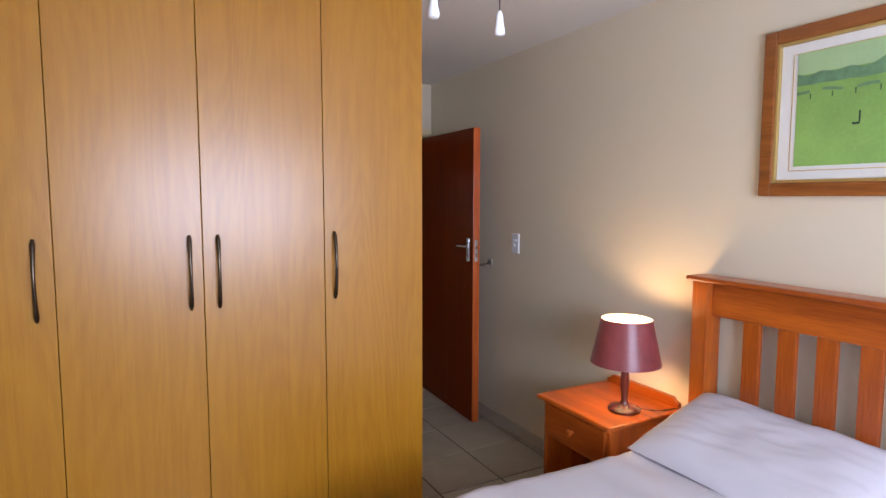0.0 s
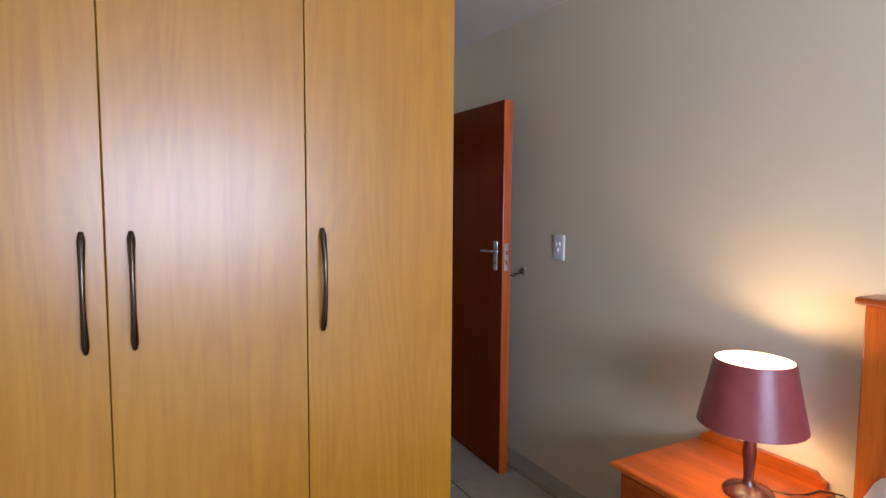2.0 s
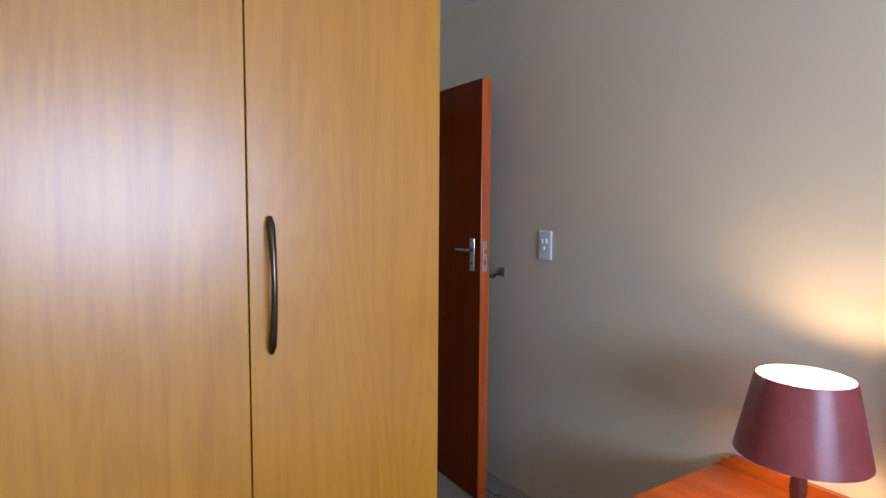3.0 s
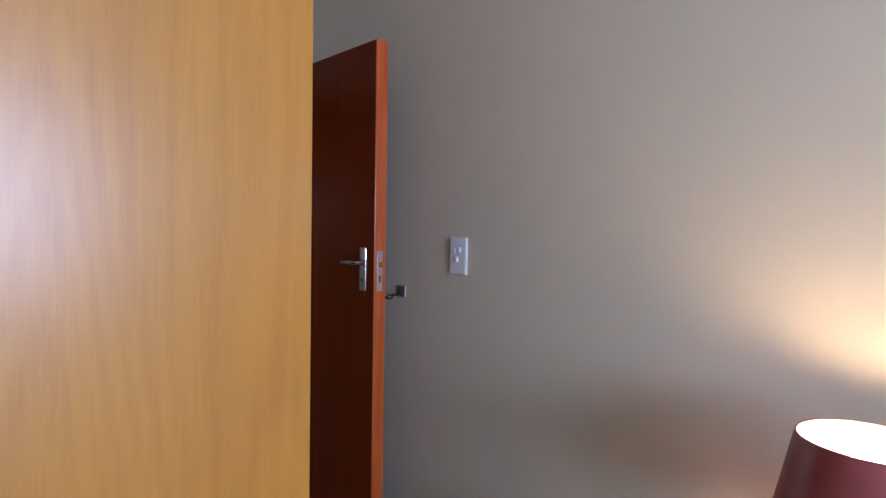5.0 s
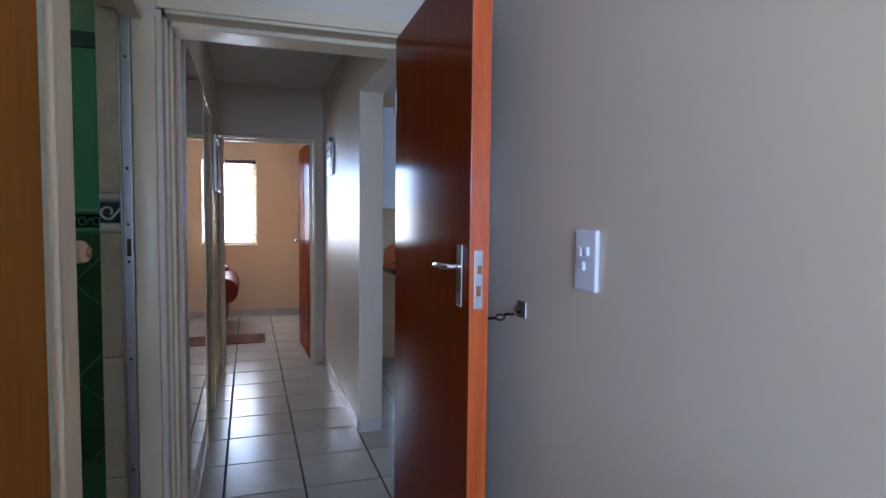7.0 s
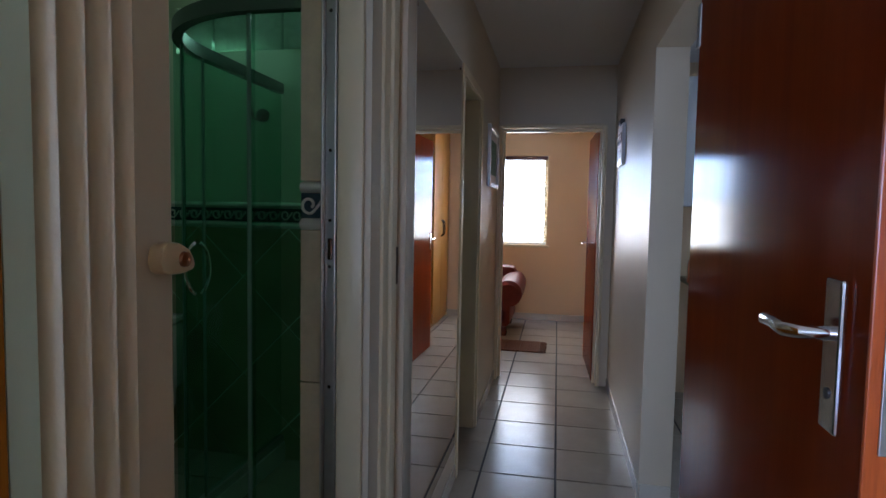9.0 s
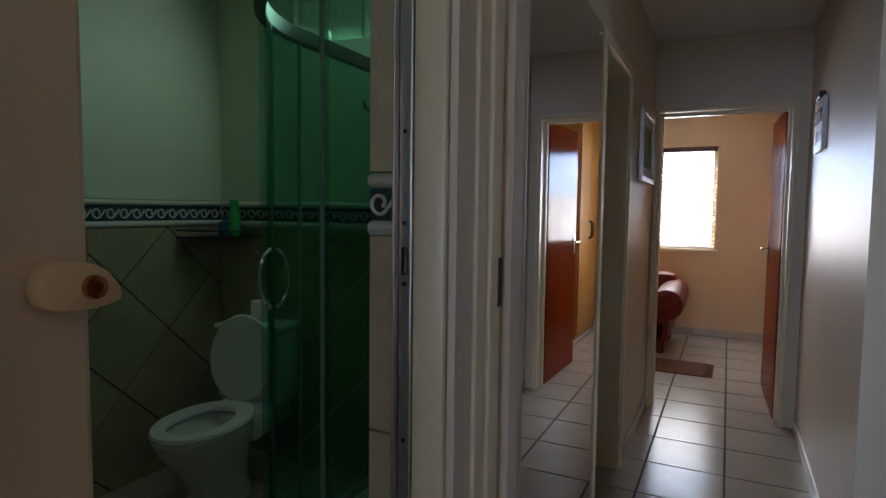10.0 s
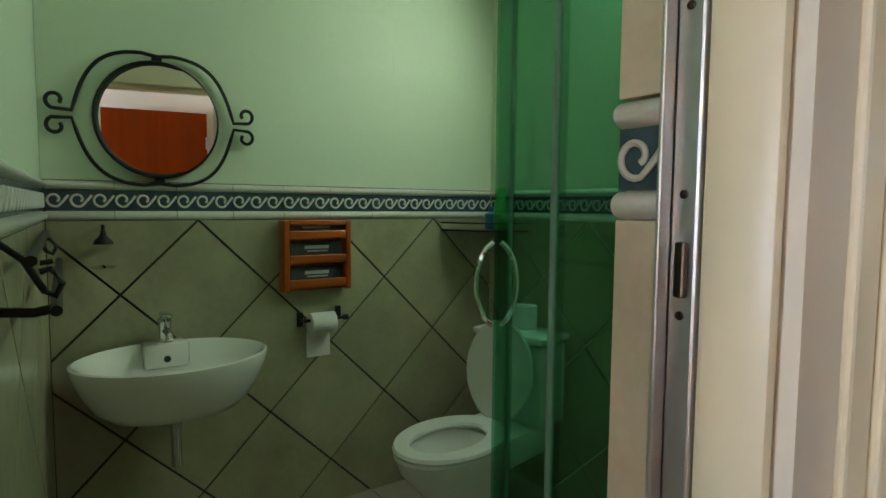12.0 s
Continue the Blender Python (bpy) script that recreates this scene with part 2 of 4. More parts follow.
def add_box(bm, x0, x1, y0, y1, z0, z1):
    vs = [bm.verts.new((x, y, z)) for x in (x0, x1) for y in (y0, y1) for z in (z0, z1)]
    for f in ((0, 1, 3, 2), (4, 6, 7, 5), (0, 4, 5, 1), (2, 3, 7, 6), (0, 2, 6, 4), (1, 5, 7, 3)):
        bm.faces.new([vs[i] for i in f])


def box(name, x0, x1, y0, y1, z0, z1, mat, parent=None, bevel=0.0, smooth=False):
    bm = bmesh.new()
    add_box(bm, x0, x1, y0, y1, z0, z1)
    return finish(bm, name, mat, parent, bevel, smooth or bevel >= 0.01)


def boxes(name, items, mat, parent=None, bevel=0.0):
    bm = bmesh.new()
    for it in items:
        add_box(bm, *it)
    return finish(bm, name, mat, parent, bevel, bevel >= 0.01)


def lathe(name, profile, mat, parent=None, n=32, sx=1.0, sy=1.0, cx=0.0, cy=0.0, closed=False):
    """Turned shape round z from (radius, height) pairs."""
    bm = bmesh.new()
    rings = []
    for r, z in profile:
        rings.append([bm.verts.new((cx + sx * r * math.cos(2 * math.pi * k / n), cy + sy * r * math.sin(2 * math.pi * k / n), z)) for k in range(n)])
    pairs = list(zip(rings, rings[1:])) + ([(rings[-1], rings[0])] if closed else [])
    for a, b in pairs:
        for k in range(n):
            bm.faces.new((a[k], a[(k + 1) % n], b[(k + 1) % n], b[k]))
    if not closed:
        for r in (rings[0], rings[-1]):
            bm.faces.new(r)
    return finish(bm, name, mat, parent, smooth=True)


def tube(name, points, radius, mat, parent=None, n=8, radii=None, closed=False):
    """A round bar along points."""
    bm = bmesh.new()
    pts = [Vector(p) for p in points]
    rings = []
    count = len(pts)
    for i, p in enumerate(pts):
        if closed:
            d = pts[(i + 1) % count] - pts[i - 1]
        else:
            d = pts[min(i + 1, count - 1)] - pts[max(i - 1, 0)]
        d.normalize()
        u = d.cross(Vector((0, 0, 1)))
        if u.length < 0.2:
            u = d.cross(Vector((1, 0, 0)))
        u.normalize()
        v = d.cross(u)
        r = radii[i] if radii else radius
        rings.append([bm.verts.new(p + r * (math.cos(2 * math.pi * k / n) * u + math.sin(2 * math.pi * k / n) * v)) for k in range(n)])
    pairs = list(zip(rings, rings[1:])) + ([(rings[-1], rings[0])] if closed else [])
    for a, b in pairs:
        best = min(range(n), key=lambda s: (a[0].co - b[s].co).length)
        for k in range(n):
            bm.faces.new((a[k], a[(k + 1) % n], b[(k + 1 + best) % n], b[(k + best) % n]))
    if not closed:
        bm.faces.new(rings[0])
        bm.faces.new(rings[-1])
    return finish(bm, name, mat, parent, smooth=True)


def thing(name, x, y, z, label, category, group="", rz=0.0):
    e = new(name)
    e.matrix_world = pose(x, y, z, 0, 0, rz)
    e.empty_display_size = 0.1
    return tagged(e, label, category, group)


def structure(ob, label=""):
    return tagged(ob, label, kind="structure")


def clip(poly, axis, limit, sign):
    out = []
    for i, p in enumerate(poly):
        q = poly[(i + 1) % len(poly)]
        a, b = sign * (p[axis] - limit), sign * (q[axis] - limit)
        if a <= 0:
            out.append(p)
        if a * b < 0:
            t = a / (a - b)
            out.append((p[0] + t * (q[0] - p[0]), p[1] + t * (q[1] - p[1])))
    return out


def prism(name, poly, place, mat, parent, depth):
    """A flat piece: poly in (u, v); place(u, v, w) gives the world point."""
    bm = bmesh.new()
    lo = [bm.verts.new(place(u, v, 0)) for u, v in poly]
    hi = [bm.verts.new(place(u, v, depth)) for u, v in poly]
    bm.faces.new(lo)
    bm.faces.new(hi)
    for i in range(len(poly)):
        j = (i + 1) % len(poly)
        bm.faces.new((lo[i], lo[j], hi[j], hi[i]))
    return finish(bm, name, mat, parent)


# ---- large structure ----
CEIL = 2.49
TOP = CEIL + 0.12
floor = structure(boxes("floor", [(-4.1, 0.15, -5.45, 0.28, -0.15, -0.006), (-4.1, 2.7, 0.28, 6.25, -0.15, -0.006)], M_GROUT), "cream ceramic floor tiles with dark grout")
ceiling = structure(boxes("ceiling", [(-4.1, 2.7, -5.45, 6.25, CEIL, CEIL + 0.15)], M_CEIL), "plain white painted plaster ceiling")
ground = structure(boxes("ground", [(-150, 150, -150, 150, -0.4, -0.16)], M_GROUND), "dry bare earth around the house")

wall_bed = structure(box("wall_bed", 0, 0.15, -5.2, 0.40, -0.01, CEIL, M_WALL), "warm grey painted plaster wall")
wall_south = structure(boxes("wall_south", [(-4.1, -2.6, -5.45, -5.2, -0.01, CEIL), (-0.4, 0.15, -5.45, -5.2, -0.01, CEIL),
                                            (-2.6, -0.4, -5.45, -5.2, -0.01, 1.05), (-2.6, -0.4, -5.45, -5.2, 2.3, CEIL)], M_WALL), "painted plaster wall with a wide window")
wall_west = structure(box("wall_west", -4.1, -3.9, -5.2, -0.87, -0.01, CEIL, M_WALL), "warm grey painted plaster wall")
bm = bmesh.new()
outline = [(-4.1, -0.87), (-1.045, -0.87), (-1.045, -0.83), (-1.12, -0.83), (-1.12, -0.535), (-3.05, -0.44), (-4.1, -0.44)]
lo = [bm.verts.new((x, y, -0.01)) for x, y in outline]
hi = [bm.verts.new((x, y, CEIL)) for x, y in outline]
bm.faces.new(lo), bm.faces.new(hi)
for i in range(len(outline)):
    j = (i + 1) % len(outline)
    bm.faces.new((lo[i], lo[j], hi[j], hi[i]))
structure(finish(bm, "wall_bathroom_south", M_BATH_UP), "pale tiled bathroom wall")
# head over the bathroom opening
structure(box("wall_bathroom_head", -1.16, -1.04, -0.83, 0.16, 2.06, CEIL, M_WALL), "painted wall over the bathroom opening")
# wall with the passage door
structure(boxes("wall_passage_door", [(-1.16, -0.985, 0.16, 0.40, -0.01, CEIL), (-0.985, -0.967, 0.16, 0.249, -0.01, 2.078), (-0.985, 0.0, 0.16, 0.40, 2.10, CEIL)], M_WALL), "painted wall with a door opening")
# passage left wall with a doorway
structure(boxes("wall_passage_west", [(-1.16, -0.93, 0.40, 1.47, -0.01, CEIL), (-1.04, -0.93, 1.47, 2.2, 2.05, CEIL),
                                     (-1.04, -0.93, 2.2, 3.25, -0.01, CEIL)], M_WALL_PASS), "glossy cream painted passage wall")
structure(boxes("wall_passage_east", [(-0.036, 0.11, 1.42, 3.25, -0.01, CEIL), (-0.036, 0.11, 0.40, 1.42, 2.115, CEIL)], M_WALL_PASS), "glossy cream painted passage wall")
structure(boxes("wall_far_door", [(-1.04, -0.93, 3.25, 3.36, -0.01, CEIL), (-0.93, -0.10, 3.25, 3.36, 2.04, CEIL),
                                 (-0.10, 0.11, 3.25, 3.36, -0.01, CEIL)], M_WALL_PASS), "cream painted wall over a door opening")
structure(boxes("wall_far_room_south", [(-4.1, -1.04, 3.25, 3.36, -0.01, CEIL), (0.11, 0.55, 3.25, 3.36, -0.01, CEIL)], M_WALL_FAR), "cream painted wall")
structure(boxes("wall_far_room_north", [(-4.1, -1.75, 6.0, 6.2, -0.01, CEIL), (-0.58, 0.55, 6.0, 6.2, -0.01, CEIL),
                                       (-1.75, -0.58, 6.0, 6.2, -0.01, 0.95), (-1.75, -0.58, 6.0, 6.2, 2.07, CEIL)], M_WALL_FAR), "warm cream painted wall with a window")
structure(box("wall_far_room_east", 0.55, 0.65, 3.25, 6.2, -0.01, CEIL, M_WALL_FAR), "warm cream painted wall")
structure(box("wall_far_room_west", -4.1, -3.9, 3.36, 6.0, -0.01, CEIL, M_WALL_FAR), "warm cream painted wall")
structure(boxes("wall_kitchen_north", [(0.65, 1.05, 6.0, 6.2, -0.01, CEIL), (1.95, 2.7, 6.0, 6.2, -0.01, CEIL),
                                      (1.05, 1.95, 6.0, 6.2, -0.01, 1.2), (1.05, 1.95, 6.0, 6.2, 1.75, CEIL)], M_WHITE_WALL), "white painted kitchen wall with a window")
# the opening in this wall is unseen, added for the side fill lamp
structure(boxes("wall_kitchen_east", [(2.55, 2.7, 0.40, 0.5, -0.01, CEIL), (2.55, 2.7, 1.5, 6.0, -0.01, CEIL), (2.55, 2.7, 0.5, 1.5, -0.01, 0.95), (2.55, 2.7, 0.5, 1.5, 2.05, CEIL)], M_WHITE_WALL), "white painted kitchen wall")
structure(box("wall_kitchen_south", 0.15, 2.7, 0.28, 0.40, -0.01, CEIL, M_WHITE_WALL), "white painted kitchen wall")
# bathroom shell
structure(box("wall_bathroom_east", -1.172, -1.161, 0.162, 1.448, 0.0, CEIL, M_BATH_UP), "pale tiled bathroom wall")
structure(box("wall_bathroom_west", -3.2, -3.04, -0.44, 1.6, -0.01, CEIL, M_GROUT), "bathroom wall with diagonal stone tiles and a border")
structure(boxes("wall_bathroom_north", [(-3.04, -2.5, 1.45, 1.6, -0.01, CEIL), (-1.7, -1.16, 1.45, 1.6, -0.01, CEIL),
                                       (-2.5, -1.7, 1.45, 1.6, -0.01, 2.18), (-2.5, -1.7, 1.45, 1.6, 2.42, CEIL)], M_BATH_UP), "pale tiled bathroom wall")
structure(box("wall_second_bathroom", -2.6, -2.5, 1.6, 3.25, -0.01, CEIL, M_BATH_UP), "tiled wall of a second bathroom")

# door frames in pressed profile: lining, two steps, architrave


def door_frame(name, x0, x1, y0, y1, height, label, wide=0.055):
    root = structure(new(name), label)
    if wide > 0.05:
        # the wall returns plain on this side; the steel frame sits at the passage end of the reveal
        box("architrave", x1, x1 + 0.013, y0 - 0.014, y0, 0, height + wide, M_TRIM, root, 0.006)
        box("architrave", x0 - 0.02, x1, y0 - 0.014, y0, height, height + wide, M_TRIM, root, 0.006)
        mid = y0 + 0.09
        boxes("lining", [(x0 - 0.022, x0 + 0.008, y0 + 0.090, y0 + 0.15, 0, height), (x1 - 0.002, x1 + 0.012, y0, mid, 0, height), (x0 + 0.008, x1 - 0.002, y0, mid, height - 0.012, height + 0.02)], M_TRIM, root, 0.006)
        boxes("stop", [(x0 - 0.022, x0 + 0.018, y0 + 0.15, y1 - 0.04, 0, height), (x1 - 0.012, x1 + 0.012, mid, y1 - 0.003, 0, height), (x0 + 0.018, x1 - 0.012, mid, y1 + 0.012, height - 0.03, height + 0.02)], M_TRIM, root, 0.005)
        box("rebate", x0 - 0.022, x0 + 0.008, y1 - 0.04, y1 + 0.06, 0, height, M_TRIM, root, 0.004)
        return root
    out = [(x0 - wide, x0, y0 - 0.014, y0, 0, height + wide), (x1, x1 + min(wide, 0.045), y0 - 0.014, y0, 0, height + wide), (x0, x1, y0 - 0.014, y0, height, height + wide)]
    boxes("architrave", out, M_TRIM, root, 0.006)
    mid = y0 + 0.09
    boxes("lining", [(x0 - 0.02, x0 + 0.012, y0, mid, 0, height), (x1 - 0.012, x1 + 0.02, y0, mid, 0, height), (x0 + 0.012, x1 - 0.012, y0, mid, height - 0.012, height + 0.02)], M_TRIM, root, 0.004)
    boxes("stop", [(x0 - 0.02, x0 + 0.03, mid, y1 + 0.012, 0, height), (x1 - 0.03, x1 + 0.02, mid, y1 + 0.012, 0, height), (x0 + 0.03, x1 - 0.03, mid, y1 + 0.012, height - 0.03, height + 0.02)], M_TRIM, root, 0.005)
    return root


door_frame("door_frame_passage", -0.965, -0.014, 0.16, 0.40, 2.08, "cream enamelled steel door frame")
door_frame("door_frame_far", -0.915, -0.115, 3.235, 3.36, 2.03, "cream enamelled steel door frame", 0.012)
strike = box("strike_plate", -0.958, -0.953, 0.368, 0.408, 1.12, 1.24, M_BRONZE, bpy.data.objects["door_frame_passage"], 0.002)
root = structure(new("door_frame_side"), "cream enamelled frame of a side doorway")
boxes("architrave", [(-0.93, -0.918, 1.43, 1.48, 0, 2.08), (-0.93, -0.918, 2.15, 2.2, 0, 2.08), (-0.93, -0.918, 1.48, 2.15, 2.03, 2.08)], M_TRIM, root, 0.004)
boxes("lining", [(-1.05, -0.93, 1.472, 1.49, 0, 2.05), (-1.05, -0.93, 2.13, 2.198, 0, 2.05), (-1.05, -0.93, 1.49, 2.13, 2.03, 2.048)], M_TRIM, root, 0.004)

# windows


def window(name, x0, x1, y, z0, z1, label, inward):
    root = structure(new(name), label)
    w = 0.05
    boxes("frame", [(x0, x0 + w, y, y + 0.05, z0, z1), (x1 - w, x1, y, y + 0.05, z0, z1), (x0 + w, x1 - w, y, y + 0.05, z0, z0 + w), (x0 + w, x1 - w, y, y + 0.05, z1 - w, z1),
                    ((x0 + x1) / 2 - 0.02, (x0 + x1) / 2 + 0.02, y, y + 0.05, z0 + w, z1 - w)], M_TRIM, root, 0.004)
    pane = box("pane", x0 + w, x1 - w, y + 0.02, y + 0.026, z0 + w, z1 - w, M_CLEAR, root)
    pane.visible_shadow = False
    box("sill", x0 - 0.03, x1 + 0.03, min(y, y + inward * 0.16), max(y, y + inward * 0.16), z0 - 0.03, z0 - 0.002, M_TRIM, root, 0.004)
    return root


window("window_1", -2.6, -0.4, -5.40, 1.05, 2.3, "wide cream-framed bedroom window", 1)
window("window_2", -1.75, -0.58, 6.12, 0.95, 2.07, "bright window behind a white venetian blind", -1)
window("window_3", 1.05, 1.95, 6.12, 1.2, 1.75, "small kitchen window behind a slatted blind", -1)
structure(box("backdrop", -14, 14, 9.6, 9.7, -0.15, 9, M_DAY), "glaring daylight outside the windows")


def blind(name, x0, x1, y, z0, z1, label):
    root = thing(name, (x0 + x1) / 2, y, z0, label, "blind", "window blinds")
    w = (x1 - x0) / 2 - 0.01
    h = z1 - z0
    box("head_rail", -w, w, -0.025, 0.025, h - 0.05, h - 0.002, M_DARKWOOD, root, 0.004)
    n = int((h - 0.08) / 0.042)
    first = None
    for k in range(n):
        if first is None:
            first = box("slat", -w, w, -0.02, 0.02, -0.0015, 0.0015, M_BLIND, root)
            s = first
        else:
            s = new("slat", first.data)
            s.parent = root
        s.matrix_basis = pose(0, 0, 0.03 + k * 0.042, 12)
    box("bottom_rail", -w, w, -0.02, 0.02, 0.0, 0.018, M_BLIND, root, 0.004)
    for sx in (-0.7 * w, 0.7 * w):
        tube("cord", [(sx, 0, 0.01), (sx, 0, h - 0.03)], 0.0015, M_BLIND, root, 5)


blind("venetian_blind", -1.75, -0.58, 6.03, 0.955, 2.068, "white venetian blind glowing in a bright window")
blind("venetian_blind", 1.05, 1.95, 6.03, 1.205, 1.748, "small white venetian blind in the kitchen window")

# glass blocks high in the bathroom wall
blocks_root = structure(new("glass_block_window"), "row of glass blocks high in the bathroom wall")
gb = None
for k in range(4):
    if gb is None:
        gb = box("glass_block", -0.095, 0.095, -0.04, 0.04, 0, 0.22, M_BLOCK, blocks_root, 0.012)
        g = gb
    else:
        g = new("glass_block", gb.data)
        g.parent = blocks_root
    g.matrix_basis = pose(-2.4 + 0.2 * k, 1.52, 2.19)

# ---- bedroom ----


def bow_handle(parent, x, z0, z1, y, side):
    """Flat bowed bar, wide at the ends and thin at the middle."""
    pts, rad = [], []
    for i in range(17):
        t = i / 16
        pts.append((x, y - 0.006 - 0.028 * math.sin(math.pi * t) ** 0.8, z0 + (z1 - z0) * t))
        rad.append((0.0062 + 0.0040 * abs(2 * t - 1) ** 2) * (0.55 if i in (0, 16) else 1.0))
    return tube("handle", pts, 0.008, M_BRONZE, parent, 10, rad)


wardrobe = thing("wardrobe", 0, 0, 0, "tall light oak melamine wardrobe with dark bowed handles", "wardrobe")
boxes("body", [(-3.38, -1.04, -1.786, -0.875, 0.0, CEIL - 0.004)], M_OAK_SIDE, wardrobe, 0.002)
edges = [-3.38, -2.906, -2.436, -1.964, -1.494, -1.04]
for i in range(5):
    d = box("door", edges[i] + 0.0015, edges[i + 1] - 0.0015, -1.808, -1.79, 0.06, CEIL - 0.006, M_OAK, wardrobe, 0.0015)
    hx = {0: edges[1] - 0.05, 1: edges[2] - 0.055, 2: edges[3] - 0.046, 3: edges[3] + 0.054, 4: edges[4] + 0.042}[i]
    bow_handle(d, hx, 1.15, 1.43, -1.808, 1)

# red door leaf of the passage door
leaf = thing("bedroom_door", -0.133, 0.08, 0.0, "open varnished red mahogany door held back by a chain", "door", "", -1.76)
box("leaf", -0.006, 0.042, -0.876, 0.0, 0.010, 2.04, M_MAHOG, leaf, 0.0015)
box("edge_strip", -0.007, 0.043, -0.882, -0.876, 0.010, 2.04, M_LIPPING, leaf, 0.0015)
boxes("lock_plate", [(0.004, 0.027, -0.885, -0.882, 1.138, 1.284)], M_ALU, leaf, 0.001)
boxes("latch", [(0.009, 0.021, -0.893, -0.885, 1.225, 1.245), (0.009, 0.021, -0.8865, -0.885, 1.17, 1.195)], M_BRASS, leaf, 0.001)
boxes("handle_plate", [(-0.014, -0.006, -0.835, -0.795, 1.135, 1.295)], M_CHROME, leaf, 0.003)
tube("lever", [(-0.014, -0.815, 1.238), (-0.045, -0.815, 1.238), (-0.055, -0.805, 1.238), (-0.055, -0.78, 1.24), (-0.052, -0.735, 1.237)], 0.008, M_CHROME, leaf, 10)
tube("key_hole", [(-0.0155, -0.815, 1.175), (-0.013, -0.815, 1.175)], 0.006, M_BLACK, leaf, 10)
boxes("hinge", [(-0.010, 0.0, -0.012, 0.02, z, z + 0.10) for z in (0.25, 1.75)], M_ALU, leaf, 0.003)

chain = thing("door_chain", 0, -0.765, 1.118, "small steel door holder on the wall beside the door", "door chain")
box("plate", -0.006, 0.0, -0.02, 0.03, -0.015, 0.028, M_ALU, chain, 0.002)
for k in range(5):
    t = k / 4
    tube("link", [(-0.012 - 0.115 * t + 0.013 * math.cos(a), 0.005 - 0.02 * t + (0.006 if k % 2 else 0.0) * math.sin(a), 0.006 - 0.012 * t + (0.0 if k % 2 else 0.007) * math.sin(a) - 0.01 * math.sin(math.pi * t)) for a in [2 * math.pi * j / 10 for j in range(10)]], 0.0032, M_BRONZE, chain, 5, None, True)

sock = thing("light_switch", 0, -1.067, 1.277, "white plastic wall plate with three rocker switches", "light switch")
box("plate", -0.012, 0.0, -0.040, 0.040, -0.065, 0.065, M_PLASTIC, sock, 0.005)
for (yy, zz) in ((0.014, 0.018), (-0.010, 0.020), (0.004, -0.012)):
    box("rocker", -0.019, -0.011, yy - 0.008, yy + 0.008, zz - 0.010, zz + 0.010, M_PLASTIC, sock, 0.003)

# nightstand
ns = thing("nightstand", -0.235, -2.165, 0.0, "orange pine nightstand with one drawer and open shelf", "nightstand")
for yy in (0.205, -0.225):
    box("side", -0.20, 0.225, yy, yy + 0.02, 0.0, 0.588, M_PINE, ns, 0.003)
boxes("shelf", [(-0.19, 0.225, -0.204, 0.204, 0.10, 0.12), (-0.19, 0.225, -0.204, 0.204, 0.40, 0.415), (0.21, 0.225, -0.204, 0.204, 0.12, 0.588)], M_PINE_Y, ns, 0.002)
box("drawer", -0.215, -0.192, -0.203, 0.203, 0.425, 0.575, M_PINE_Y, ns, 0.005)
lathe("knob", [(0.008, 0.0), (0.007, 0.012), (0.016, 0.018), (0.017, 0.026), (0.010, 0.032)], M_PINE, ns, 16).matrix_basis = pose(-0.215, 0, 0.50, 0, -90)
box("top", -0.235, 0.235, -0.248, 0.248, 0.588, 0.61, M_PINE_Y, ns, 0.007)
bm = bmesh.new()
prof = [(-0.225, 0.61), (-0.225, 0.632), (-0.205, 0.640), (-0.19, 0.656), (0.19, 0.656), (0.205, 0.640), (0.225, 0.632), (0.225, 0.61)]
a = [bm.verts.new((0.212, y, z)) for y, z in prof]
b = [bm.verts.new((0.232, y, z)) for y, z in prof]
bm.faces.new(a), bm.faces.new(b)
for i in range(len(prof)):
    bm.faces.new((a[i], a[i - 1], b[i - 1], b[i]))
finish(bm, "back_rail", M_PINE_Y, ns)

lamp = thing("table_lamp", -0.254, -2.286, 0.61, "lit table lamp, burgundy shade on a turned dark base", "lamp")
lathe("base", [(0.072, 0.0), (0.073, 0.010), (0.066, 0.018), (0.045, 0.024), (0.022, 0.032), (0.014, 0.05), (0.017, 0.09), (0.021, 0.13), (0.017, 0.19), (0.012, 0.23), (0.010, 0.25)], M_DARKWOOD, lamp, 28)
lathe("shade", [(0.155, 0.222), (0.112, 0.424), (0.110, 0.424), (0.153, 0.222)], M_SHADE, lamp, 40, closed=True)
lathe("lining", [(0.1525, 0.223), (0.1095, 0.423), (0.1085, 0.423), (0.1515, 0.223)], M_SHADE_IN, lamp, 40, closed=True)
lathe("holder", [(0.010, 0.25), (0.016, 0.255), (0.016, 0.30), (0.012, 0.305)], M_BLACK, lamp, 16)
bulb = lathe("bulb", [(0.012, 0.305), (0.018, 0.325), (0.030, 0.352), (0.033, 0.372), (0.026, 0.395), (0.010, 0.406)], M_BULB, lamp, 20)
bulb.visible_shadow = False
for k in range(3):
    an = 2.1 * k + 0.4
    tube("spider", [(0, 0, 0.30), (0.142 * math.cos(an), 0.142 * math.sin(an), 0.25)], 0.0016, M_ALU, lamp, 5)
tube("flex", [(0.06, -0.03, 0.008), (0.10, -0.07, 0.004), (0.15, -0.095, 0.004), (0.21, -0.10, 0.004), (0.24, -0.15, 0.004), (0.245, -0.215, -0.02), (0.25, -0.225, -0.35)], 0.0028, M_CORD, lamp, 6)
pl = bpy.data.lights.new("lamp_bulb", 'POINT')
pl.energy, pl.color, pl.shadow_soft_size = 4.3, (1.0, 0.70, 0.42), 0.03
new("lamp_bulb", pl).location = (-0.254, -2.286, 0.975)

